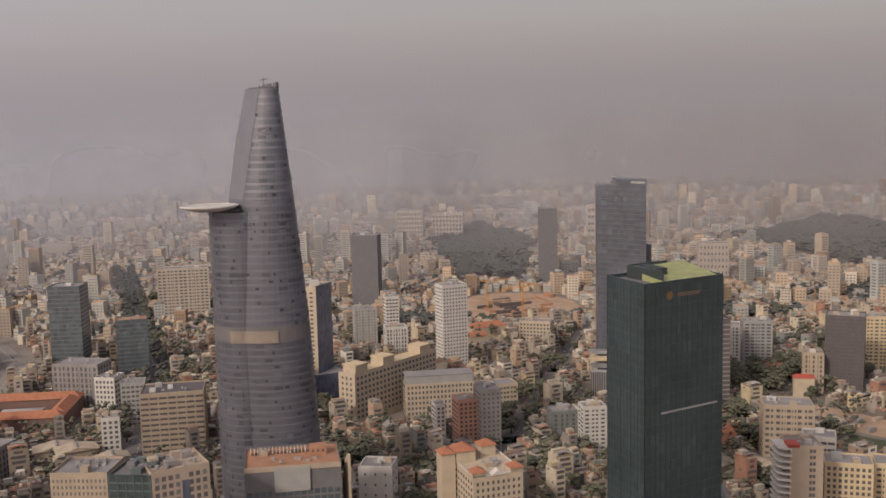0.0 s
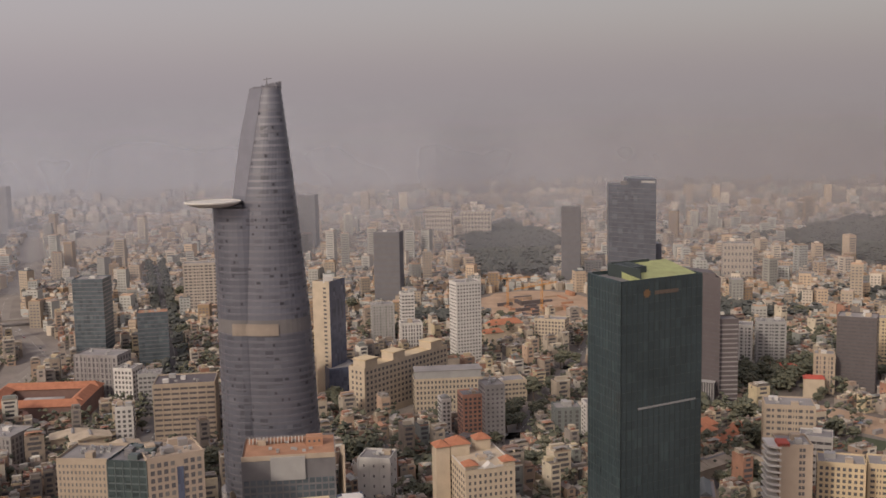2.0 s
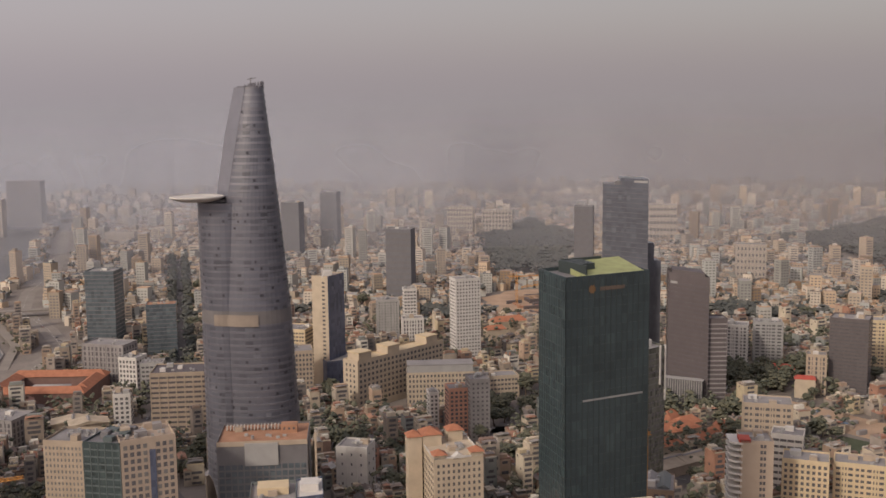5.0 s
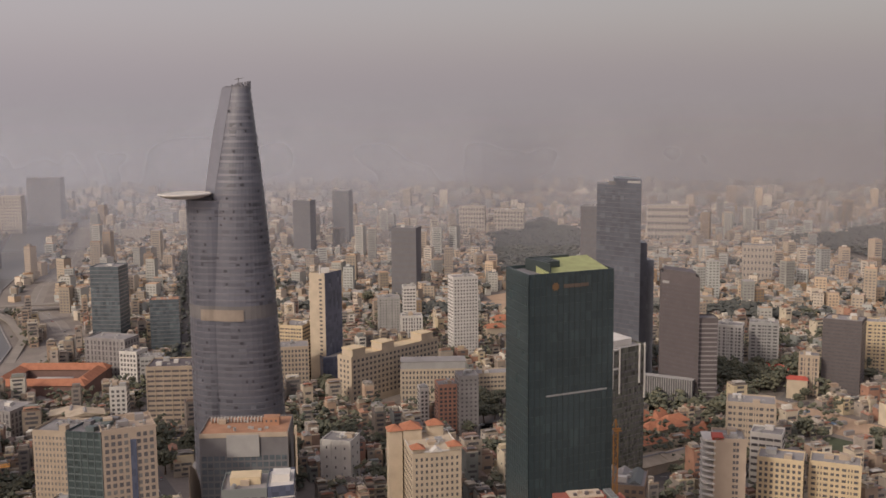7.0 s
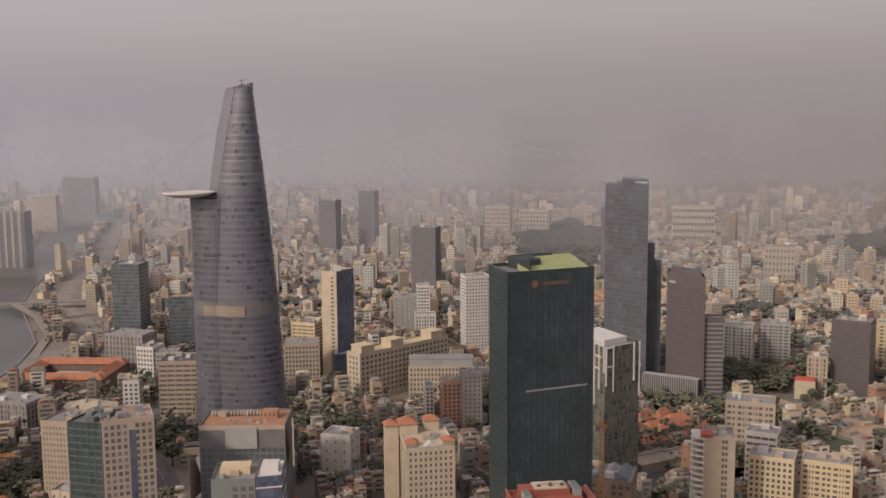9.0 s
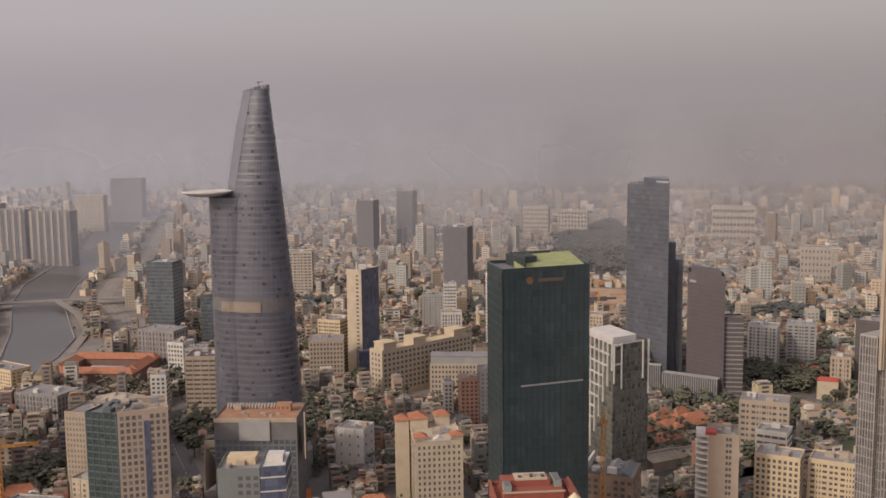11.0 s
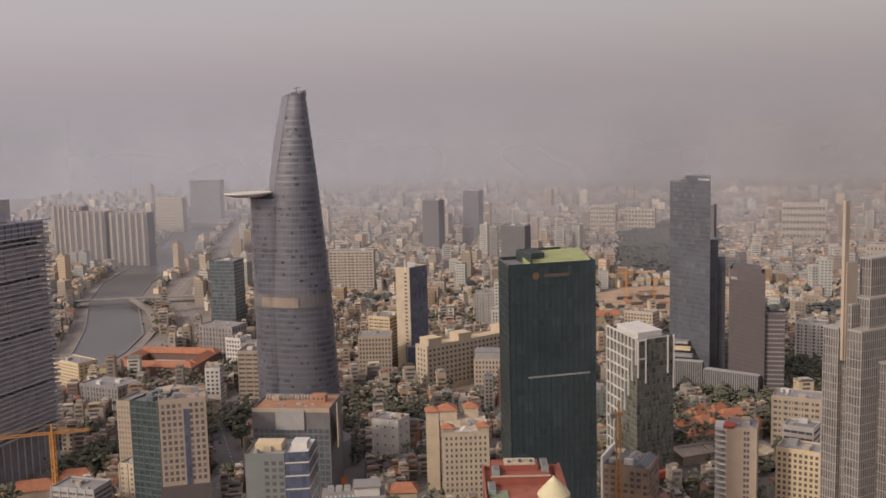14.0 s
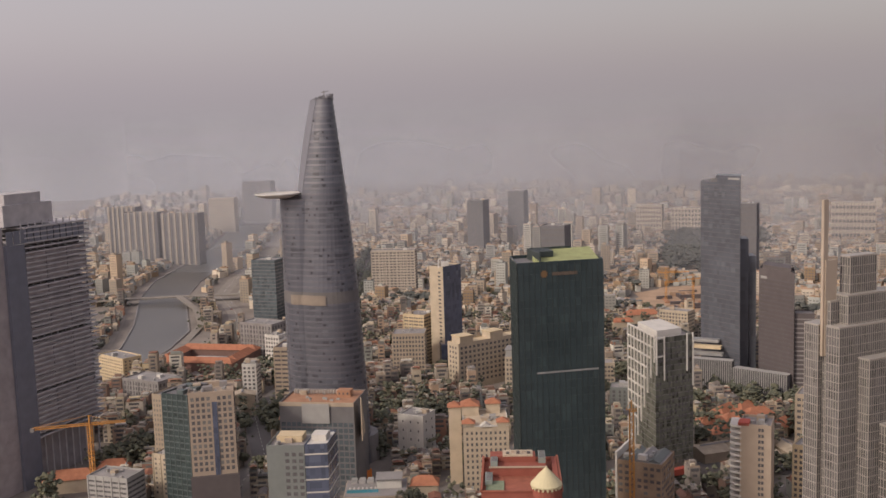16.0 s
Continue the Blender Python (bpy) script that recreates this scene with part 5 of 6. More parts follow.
# red tiled quadrangle
M_redwall = mat("dull_red_brown_plaster", (0.20, 0.125, 0.105), 0.9, var=0.2)


def quadrangle():
    t = thing("red_roofed_quadrangle", "four-winged old building with orange-red tiled roofs round a court", "building")
    c, yaw = Vector((-339, 791)), 0.10
    ca, sa = math.cos(yaw), math.sin(yaw)
    at = lambda x, y: c + Vector((x * ca - y * sa, x * sa + y * ca))
    for x, y, w, d in ((0, -28, 82, 13.5), (0, 28, 82, 13.5), (-34.5, 0, 12.5, 42.5), (34.5, 0, 12.5, 42.5)):
        b = Build()
        b.box(at(x, y), w, d, 0, 15, yaw)
        wing = part("wing", b, M_redwall, t)
        b = Build()
        b.hip(at(x, y), w, d, 15, 4.5, yaw, over=1.0, ridge=0.85)
        part("roof", b, M_orange, t, "orange-red tiled roof")
    b = Build()
    b.box(at(0, 0), 31, 21, 0, 11, yaw)
    part("court_hall", b, M_lgrey, t)
    b = Build()
    b.hip(at(0, 0), 31, 21, 11, 2.5, yaw, ridge=0.5)
    part("court_roof", b, M_lgrey, t)
    FOOT.extend((*at(x, 0), 42) for x in (-24, 0, 24))


quadrangle()


WATERSIDE = [
    ("slab_far_a", "pale slab flats over the canal in the haze", (-933, 1471), (-862, 1478), 26, 92, M_fardark2, 12, 30),
    ("slab_far_b", "pale slab flats over the canal in the haze", (-852, 1474), (-781, 1480), 26, 90, M_fardark2, 12, 30),
    ("slab_far_c", "pale slab flats over the canal in the haze", (-1002, 1524), (-945, 1530), 26, 97, M_fardark2, 10, 30),
    ("tall_slab_far", "tall pale slab flats in the haze", (-1102, 2194), (-1026, 2202), 30, 103, M_fardark2, 10, 30),
    ("white_slab_far", "white slab flats by the canal in the haze", (-1067, 1978), (-1005, 1986), 24, 78, M_far1, 10, 22),
    ("white_office_far", "white long office far off", (-740, 1869), (-685, 1875), 24, 23, M_far1, 12, 8),
    ("canal_hotel", "yellow corner hotel beside the canal road", (-418, 727), (-380, 712), 20, 26, M_yellow, 11, 7),
]
for nm, lb, A, B, dp, h, wall, nx, nz in WATERSIDE:
    t = flats(nm, lb, A, B, dp, h, wall, nx, nz if h < 30 else nz // 2, 4 if h == 26 else 0, win=M_win if h == 26 else M_farwin, z0=4, clut=3, fw=0.42, fh=0.42)
    if nm.startswith("slab_far"):
        # pale stair towers standing proud of the long front
        P0, P1 = Vector(A), Vector(B)
        e = P1 - P0
        for k in range(6):
            # dark strips between them carry the balconies' shade in their colour
            for wd, mt, lab in ((3.4, M_far1, "pale vertical stair tower"), (2.2, M_fardark, "dark strip coloured in for balcony shade")):
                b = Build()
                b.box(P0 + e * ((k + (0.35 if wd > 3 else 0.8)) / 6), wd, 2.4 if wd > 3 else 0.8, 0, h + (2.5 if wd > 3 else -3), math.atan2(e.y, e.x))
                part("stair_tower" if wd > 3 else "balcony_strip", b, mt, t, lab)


# hotel podium with a roof pool and a pavilion
def pool_building():
    t = thing("pool_podium", "low pale podium with a blue roof pool and a flat-roofed pavilion", "building")
    c, yaw = Vector((-34, 489)), 0.35
    at = lambda x, y: c + Vector((x * math.cos(yaw) - y * math.sin(yaw), x * math.sin(yaw) + y * math.cos(yaw)))
    for nm, x, y, w, d, z0, z1, mt, lab in (("body", 0, 0, 38, 30, 0, 13.6, M_beige, ""), ("deck", 0, 0, 37, 29, 13.6, 13.9, M_grey, "pale tiled roof deck"), ("pool", -8, -6, 19, 5, 13.9, 14.05, M_pool, "turquoise pool water"),
                                           ("pavilion", 8, 4, 15, 13, 13.9, 19.2, M_white, "white pavilion"), ("pavilion_roof", 8, 4, 16.4, 14.4, 19.2, 19.8, M_grey, "flat grey pavilion roof")):
        b = Build()
        b.box(at(x, y), w, d, z0, z1, yaw)
        part(nm, b, mt, t, lab)
    for k in range(7):
        b = Build()
        b.box(at(-16 + k * 2.6, -1.6), 1.0, 2.2, 13.9, 14.5, yaw)
        part("sun_bed", b, M_white, t)
    for k in range(9):
        b = Build()
        b.box(at(-14 + (k % 3) * 5, 8 + (k // 3) * 3), 3.8, 1.6, 13.9, 15.4, yaw)
        part("air_unit", b, M_lgrey, t)
    FOOT.append((c.x, c.y, 26))


M_pool = mat("turquoise_pool_water", (0.05, 0.22, 0.27), 0.15, var=0.15, spec=0.5)
pool_building()

t = thing("orange_hoarding", "bright orange hoarding round the street corner", "hoarding")
M_hoard = mat("orange_sheet", (0.75, 0.24, 0.06), 0.7, var=0.15)
for P0, P1, h in (((-78, 516), (-62, 525), 5), ((-62, 525), (-58, 538), 7)):
    P0, P1 = Vector(P0), Vector(P1)
    e = P1 - P0
    for k in range(8):
        b = Build()
        b.box(P0 + e * ((k + 0.5) / 8), e.length / 8 - 0.05, 0.4, 0, h + 0.3 * (k % 2), math.atan2(e.y, e.x))
        part("sheet", b, M_hoard, t)
FOOT.append((-67, 527, 12))
# ---------------------------------------------------------------- trees
def lump(b, c, r, rnd, squash=0.8):
    k = len(b.v)
    a = rnd.uniform(0, math.tau)
    for i in range(5):
        t = a + i * math.tau / 5
        q = r * rnd.uniform(0.7, 1.2)
        b.v.append((c[0] + q * math.cos(t), c[1] + q * math.sin(t), c[2] + r * squash * rnd.uniform(-0.3, 0.3)))
    b.v += [(c[0] + r * rnd.uniform(-0.3, 0.3), c[1] + r * rnd.uniform(-0.3, 0.3), c[2] + r * squash), (c[0], c[1], c[2] - r * squash * 0.8)]
    for i in range(5):
        j = (i + 1) % 5
        b.f += [(k + i, k + j, k + 5), (k + j, k + i, k + 6)]


def tree_kind(seed, h, r):
    rnd = random.Random(seed)
    t = thing("street_tree", "dark green leafy street tree between houses", "tree", "street trees")
    b = Build()
    prev, rad = Vector((0, 0, 0)), 0.45
    for i in range(4):
        nxt = prev + Vector((rnd.uniform(-0.4, 0.4), rnd.uniform(-0.4, 0.4), h * 0.16))
        b.beam(prev, nxt, rad)
        prev, rad = nxt, rad * 0.82
    for i in range(6):
        a = i * math.tau / 6 + rnd.uniform(-0.4, 0.4)
        b.beam(prev - Vector((0, 0, h * 0.1)), prev + Vector((math.cos(a) * r * 0.6, math.sin(a) * r * 0.6, h * 0.22)), 0.16)
    part("trunk", b, M_bark, t)
    b = Build()
    for i in range(150):
        a, q = rnd.uniform(0, math.tau), rnd.uniform(0, 1) ** 0.5
        z = rnd.uniform(-1, 1)
        w = math.sqrt(1 - z * z) * q * (1 + 0.25 * math.sin(3 * a + seed))
        lump(b, (r * w * math.cos(a), r * w * math.sin(a), h * 0.7 + h * 0.27 * z * (0.6 + 0.4 * q)), r * rnd.uniform(0.13, 0.26), rnd)
    part("crown", b, M_leaf, t)
    return t


def clear(x, y, pad=0.0):
    return all((x - c) ** 2 + (y - d) ** 2 > (r + pad) ** 2 for c, d, r in FOOT)


def seg_dist(p, a, c):
    a, c, p = Vector(a), Vector(c), Vector(p)
    t = max(0, min(1, (p - a).dot(c - a) / max(1e-6, (c - a).length_squared)))
    return (p - a - (c - a) * t).length


LINES = [(a, c, w / 2 + 1) for pts, w in STREETS for a, c in zip(pts, pts[1:])]
LINES += [(a, c, 20) for a, c in zip(HWY, HWY[1:])]
LINES += [(((Vector(a) + Vector(d)) / 2), ((Vector(c) + Vector(e)) / 2), 48) for a, c, d, e in zip(canal_l, canal_l[1:], canal_r, canal_r[1:])]
PARKS = [(-85, 815, 22, 40), (40, 760, 26, 30), (110, 735, 26, 22), (150, 850, 20, 20), (262, 862, 30, 24), (265, 905, 36, 26), (-160, 630, 18, 16), (-15, 590, 10, 14), (120, 660, 24, 24), (60, 840, 34, 14), (-60, 660, 16, 12), (230, 700, 24, 18)]
SITE = (88, 1260, 88, 115)


def free(x, y, pad=0.0):
    """Whether a small building may stand here: clear of landmarks, streets, water, parks and the site."""
    if "foot" not in CACHE or CACHE["n"] != len(FOOT):
        CACHE["foot"], CACHE["n"] = np.array(FOOT), len(FOOT)
        CACHE["a"] = np.array([tuple(a) for a, c, w in LINES])
        CACHE["d"] = np.array([tuple(Vector(c) - Vector(a)) for a, c, w in LINES])
        CACHE["w"] = np.array([w for a, c, w in LINES])
        CACHE["ll"] = (CACHE["d"] ** 2).sum(1)
        CACHE["e"] = np.array(PARKS + [SITE])
    f = CACHE["foot"]
    if (((f[:, 0] - x) ** 2 + (f[:, 1] - y) ** 2) < (f[:, 2] + pad) ** 2).any():
        return False
    q = np.array((x, y)) - CACHE["a"]
    t = np.clip((q * CACHE["d"]).sum(1) / CACHE["ll"], 0, 1)
    if (((q - CACHE["d"] * t[:, None]) ** 2).sum(1) < (CACHE["w"] + pad) ** 2).any():
        return False
    e = CACHE["e"]
    return bool(((((x - e[:, 0]) / e[:, 2]) ** 2 + ((y - e[:, 1]) / e[:, 3]) ** 2) > 1).all())


CACHE = {}
rnd = random.Random(5)
kinds = [tree_kind(s, h, r) for s, h, r in ((1, 13, 5.5), (2, 10, 4.2), (3, 16, 7), (4, 12, 6))]
spots = []
for cx, cy, a, c in PARKS:
    for _ in range(int(a * c / 42)):
        t, q = rnd.uniform(0, math.tau), math.sqrt(rnd.random())
        spots.append((cx + a * q * math.cos(t), cy + c * q * math.sin(t)))
for pts, w in STREETS:
    for p, q in zip(pts, pts[1:]):
        p, q = Vector(p), Vector(q)
        n = Vector((-(q - p).y, (q - p).x)).normalized() * (w / 2 + 1)
        k = int((q - p).length / 22)
        for i in range(k):
            if rnd.random() < 0.6:
                spots.append(tuple(p + (q - p) * (i + rnd.random()) / k + n * rnd.choice((-1, 1))))
spots = [s for s in spots if clear(*s, pad=-4)]
for i, s in enumerate(spots[:290]):
    m = pose(s[0], s[1], 0, 0, 0, rnd.uniform(0, 360)) @ Matrix.Diagonal([rnd.uniform(0.8, 1.25)] * 3 + [1])
    k = kinds[i % 4]
    if i < 4:
        kinds[i].matrix_basis = m
    else:
        o = copy_thing(k, Matrix.Identity(4))
        o.matrix_basis = m

# distant woods and tree clumps
b = Build()
for cx, cy, a, c, n in ((72, 1800, 80, 340, 1500), (800, 1740, 240, 365, 3300), (560, 1250, 120, 60, 160), (300, 1150, 90, 40, 150), (-40, 1130, 60, 30, 90), (430, 980, 60, 30, 90), (-230, 1150, 50, 20, 60)):
    for _ in range(n):
        t, q = rnd.uniform(0, math.tau), math.sqrt(rnd.random())
        q *= 1 + 0.16 * math.sin(5 * t) + 0.1 * math.sin(9 * t + 1)
        for _ in range(4):
            lump(b, (cx + a * q * math.cos(t) + rnd.uniform(-7, 7), cy + c * q * math.sin(t) + rnd.uniform(-12, 12), rnd.uniform(9, 17)), rnd.uniform(2.5, 6), rnd, 0.55)
for _ in range(1500):
    y = rnd.uniform(1050, 3600)
    x = rnd.uniform(-0.7, 0.6) * y - 100
    if not free(x, y, 2):
        continue
    for _ in range(rnd.randrange(2, 6)):
        lump(b, (x + rnd.uniform(-9, 9), y + rnd.uniform(-9, 9), rnd.uniform(4, 13)), rnd.uniform(3, 6), rnd)
p, q = Vector((-252, 870)), Vector((-520, 1650))
for i in range(110):
    for side in (-1, 1):
        c = p + (q - p) * (i + rnd.random() * 0.6) / 110 + Vector((0.945, 0.325)) * side * rnd.uniform(8, 12)
        for _ in range(9):
            lump(b, (c.x + rnd.gauss(0, 2.6), c.y + rnd.gauss(0, 2.6), rnd.uniform(5, 14)), rnd.uniform(1.6, 3.2), rnd)
for (x0, y0), (x1, y1) in zip(canal_l, canal_l[1:]):
    for i in range(int(math.hypot(x1 - x0, y1 - y0) / 9)):
        f = rnd.random()
        x, y = x0 + (x1 - x0) * f - rnd.uniform(24, 44), y0 + (y1 - y0) * f
        for _ in range(5):
            lump(b, (x + rnd.gauss(0, 4), y + rnd.gauss(0, 4), rnd.uniform(3, 9)), rnd.uniform(2, 4), rnd)
solo("distant_trees", b, M_farleaf, "distant park woods and tree clumps, green dulled for haze", "trees", kind="stuff")

b = Build()
for _ in range(900):
    y = rnd.uniform(500, 1080)
    x = rnd.uniform(-0.5, 0.42) * y
    if not free(x, y, 1):
        continue
    for _ in range(rnd.randrange(6, 18)):
        lump(b, (x + rnd.gauss(0, 4), y + rnd.gauss(0, 4), rnd.uniform(6, 19)), rnd.uniform(1.2, 2.8), rnd)
for cx, cy, a, n in ((-246, 450, 6, 90), (-292, 474, 8, 110), (-238, 545, 16, 260), (-240, 510, 14, 220), (-101, 642, 13, 260), (-95, 675, 13, 240), (-59, 667, 12, 220), (-20, 640, 10, 160), (60, 640, 12, 200), (190, 610, 12, 180), (215, 700, 12, 180), (-190, 640, 12, 180), (150, 785, 12, 200), (172, 776, 12, 200), (196, 766, 12, 200), (222, 758, 14, 240), (248, 742, 14, 240), (-110, 590, 8, 120), (272, 850, 14, 240), (255, 880, 14, 240), (236, 905, 14, 220), (300, 885, 16, 240), (322, 900, 14, 200), (325, 1000, 16, 220), (350, 985, 16, 220), (-75, 585, 8, 140)):
    for _ in range(n):
        x, y = cx + rnd.gauss(0, a * 0.55), cy + rnd.gauss(0, a * 0.55)
        lump(b, (x, y, rnd.uniform(3, 15) + 3 * math.sin(x * 0.4)), rnd.uniform(1.2, 2.8), rnd)
    FOOT.append((cx, cy, a * 0.8))
solo("garden_trees", b, M_leaf, "dark green tree tops between the house roofs", "trees", kind="stuff")

M_pitch = mat("dull_turf", (0.075, 0.085, 0.05), 0.95, var=0.2)

# ---------------------------------------------------------------- excavation site
b = Build()
ring = [Vector((SITE[0] + SITE[2] * 0.9 * math.cos(i * math.tau / 20) * (1 + 0.1 * math.sin(3 * i)), SITE[1] + SITE[3] * 0.9 * math.sin(i * math.tau / 20))) for i in range(20)]
b.prism(ring, 0, 0.3)
site = solo("excavation_site", b, M_earth, "orange-brown excavated building site with concrete frames", "building site", kind="structure")
for i in range(26):
    b = Build()
    p = Vector((SITE[0] + rnd.uniform(-55, 58), SITE[1] + rnd.uniform(-75, 80)))
    b.box(p, rnd.uniform(12, 34), rnd.uniform(2, 5), 0.3, rnd.uniform(2, 6), 0.4 + rnd.choice((0, 0, 1.57)))
    part("foundation_wall", b, rnd.choice((M_earth, M_brown, M_deck)), site)
for A, B, dp, h, r in (((30, 1062), (66, 1076), 16, 14, 5), ((24, 1020), (44, 1028), 12, 14, 4), ((272, 884), (300, 877), 14, 10, 3.5), ((286, 822), (302, 818), 10, 16, 2.5)):
    rr = rect(A, B, dp)
    t = thing("tiled_hall", "low hall with a bright orange-red roof", "hall", "orange-roofed halls")
    bb = Build()
    bb.prism(rr, 0, h)
    part("wall", bb, M_cream, t)
    bb = Build()
    bb.hip((rr[0] + rr[2]) / 2, (rr[1] - rr[0]).length, dp, h, r, math.atan2((rr[1] - rr[0]).y, (rr[1] - rr[0]).x), ridge=0.7)
    part("roof", bb, M_orange if A[0] < 200 else M_redfab, t)
    FOOT.append((*((rr[0] + rr[2]) / 2), 24))
for c, w, d, h, yaw in (((150, 690), 22, 13, 9, 0.6), ((168, 705), 24, 11, 9, 0.6), ((172, 735), 24, 11, 9, 1.1), ((158, 725), 26, 11, 9, 1.1), ((182, 722), 20, 12, 9, 0.6), ((-247, 474), 34, 20, 9, 0.5), ((-232, 499), 20, 15, 9, 0.5), ((-8, 505), 16, 12, 14, 0.3), ((176, 706), 26, 12, 9, 0.6), ((192, 690), 22, 11, 8, 0.6), ((205, 712), 24, 12, 8, 1.1), ((160, 672), 22, 12, 8, 0.6)):
    t = thing("red_roofed_house", "house with a weathered red-brown tiled hip roof", "house", "red-roofed houses")
    bb = Build()
    bb.box(c, w, d, 0, h, yaw)
    part("wall", bb, M_cream, t)
    bb = Build()
    bb.hip(c, w, d, h, 4.5, yaw, over=1, ridge=0.5)
    part("roof", bb, M_orange, t)
    FOOT.append((*c, w * 0.6))

M_shed = mat("sun_bleached_roof_sheet", (0.42, 0.34, 0.25), 0.8, var=0.3, scale=0.15)
for c, w, d, h, yaw in (((157, 636), 20, 30, 7, -0.9), ((178, 650), 16, 34, 7, -0.9), ((186, 628), 14, 26, 6, -0.9), ((205, 652), 14, 24, 6, 0.5), ((-250, 667), 26, 15, 20, 0.5), ((-272, 690), 30, 16, 14, 0.4), ((-222, 655), 20, 12, 18, 0.5)):
    t = thing("market_shed", "long low shed with a sun-bleached sheet roof", "shed", "pale-roofed sheds")
    bb = Build()
    bb.box(c, w, d, 0, h, yaw)
    part("wall", bb, M_beige, t)
    bb = Build()
    bb.gable(c, w, d, h, 2.6, yaw, over=1.0)
    part("roof", bb, M_shed, t)
    bb = Build()
    bb.gable(c, 2.0, d * 0.8, h + 2.7, 0.6, yaw, over=0.2)
    part("ridge_vent", bb, M_grey, t)
    FOOT.append((*c, 0.5 * max(w, d)))

works = ribbon("works_strip", [(222, 850), (262, 800), (305, 752), (360, 690)], 44, 0.14, M_earth, "orange-brown roadworks strip with site huts", category="building site")
for i in range(34):
    f = rnd.random()
    p = Vector((222, 850)).lerp(Vector((360, 690)), f) + Vector((rnd.uniform(-18, 18), rnd.uniform(-14, 14)))
    b = Build()
    b.box(p, rnd.uniform(3, 12), rnd.uniform(2, 4), 0.14, rnd.uniform(1.5, 4), rnd.choice((-1.0, 0.57)) + rnd.uniform(-0.1, 0.1))
    part("site_hut", b, rnd.choice((M_blue, M_lgrey, M_grey, M_beige)), works)
b = Build()
b.box((300, 692), 46, 30, 0.16, 0.3, -0.75)
solo("sports_field", b, M_pitch, "dull green sports pitch beside the roadworks", "pitch", kind="structure")
FOOT += [(232, 838, 22), (255, 808, 23), (278, 782, 24), (302, 755, 24), (325, 728, 24), (345, 705, 24), (300, 690, 26)]

# ---------------------------------------------------------------- houses
def house_kind(seed, w, d, floors):
    rd = random.Random(seed)
    t = thing("tube_house", "narrow plastered town house with a small roof terrace", "house", "town houses")
    h = floors * 3.4
    b = Build()
    b.box((0, 0), w, d, 0, h)
    part("wall", b, M_house, t)
    style = rd.random()
    if style < 0.25:
        b = Build()
        b.gable((0, 0), w, d, h, rd.uniform(1.2, 2.2))
        part("roof", b, M_roof, t)
    else:
        b = Build()
        b.box((0, 0), w - 0.2, d - 0.2, h - 0.3, h + 0.04)
        part("roof", b, M_roof, t)
        b = Build()
        for s in (-1, 1):
            b.box((0, s * (d / 2 - 0.1)), w, 0.2, h, h + 0.9)
            b.box((s * (w / 2 - 0.1), 0), 0.2, d - 0.4, h, h + 0.9)
        part("parapet", b, M_house, t)
        b = Build()
        b.box((0, d * 0.2), w * 0.8, d * 0.3, h, h + 2.6)
        part("stair_head", b, M_house, t)
        b = Build()
        b.gable((0, -d * 0.15), w * 0.7, d * 0.25, h + 2.2, 0.6)
        part("lean_to", b, M_roof, t)
        b = Build()
        q = Vector((rd.uniform(-w * 0.25, w * 0.25), d * 0.2))
        b.prism([q + Vector((math.cos(a), math.sin(a))) * 0.6 for a in [i * math.tau / 8 for i in range(8)]], h + 2.6, h + 4.0)
        part("water_tank", b, M_steel, t)
    for f in range(floors):
        b = Build()
        b.box((rd.uniform(-0.3, 0.3), -d / 2), w * rd.uniform(0.45, 0.75), 0.3, f * 3.4 + 0.9, f * 3.4 + 2.5, bottom=True)
        part("window", b, rd.choice((M_win, M_winl)), t)
        if rd.random() < 0.6:
            b = Build()
            b.box((0, -d / 2 - 0.5), w * 0.95, 1.0, f * 3.4 + 0.1, f * 3.4 + 0.8, bottom=True)
            part("balcony", b, M_house, t)
    return t


rnd = random.Random(11)
SIZE = [(5, 10, 3), (5.2, 11, 3), (4.4, 9, 2), (5.6, 11, 3), (5, 10, 4), (8, 9, 2), (5, 12, 3), (7, 11, 2), (5.4, 10, 3), (9, 10, 3)]
KINDS = [house_kind(20 + i, *k) for i, k in enumerate(SIZE)]
plots = []
G = 0.42
cg, sg = math.cos(G), math.sin(G)
v = 300.0
row = 0
while v < 1500:
    dep = rnd.uniform(9.5, 11.5)
    u = -1100.0
    yaw_row = G + rnd.uniform(-0.08, 0.08)
    while u < 1100:
        k = rnd.randrange(10)
        w = SIZE[k][0] * rnd.uniform(0.95, 1.25)
        x, y = u * cg - v * sg, u * sg + v * cg
        u += w + (0.15 if rnd.random() < 0.86 else rnd.uniform(3, 9))
        if y < 455 or y > 1120 or x < -0.55 * y - 60 or x > 0.42 * y + 60:
            continue
        if free(x, y, 4) and rnd.random() < 0.93:
            plots.append((x, y, k, w / SIZE[k][0], yaw_row ))
    v += dep + (0.8 if row % 2 == 0 else rnd.uniform(3.5, 7))
    row += 1
plots.sort(key=lambda p: p[1] + 0.25 * abs(p[0]))
used = set()
for i, (x, y, k, s, yaw) in enumerate(plots[:212]):
    m = pose(x, y, 0, 0, 0, math.degrees(yaw)) @ Matrix.Diagonal((s, 1, rnd.uniform(0.85, 1.2), 1))
    if k not in used:
        used.add(k)
        KINDS[k].matrix_basis = m
    else:
        o = copy_thing(KINDS[k], Matrix.Identity(4))
        o.matrix_basis = m
for k in set(range(10)) - used:
    x, y, _, s, yaw = plots[212 + k]
    KINDS[k].matrix_basis = pose(x, y, 0, 0, 0, math.degrees(yaw))
walls, roofs, wins = Build(), Build(), Build()
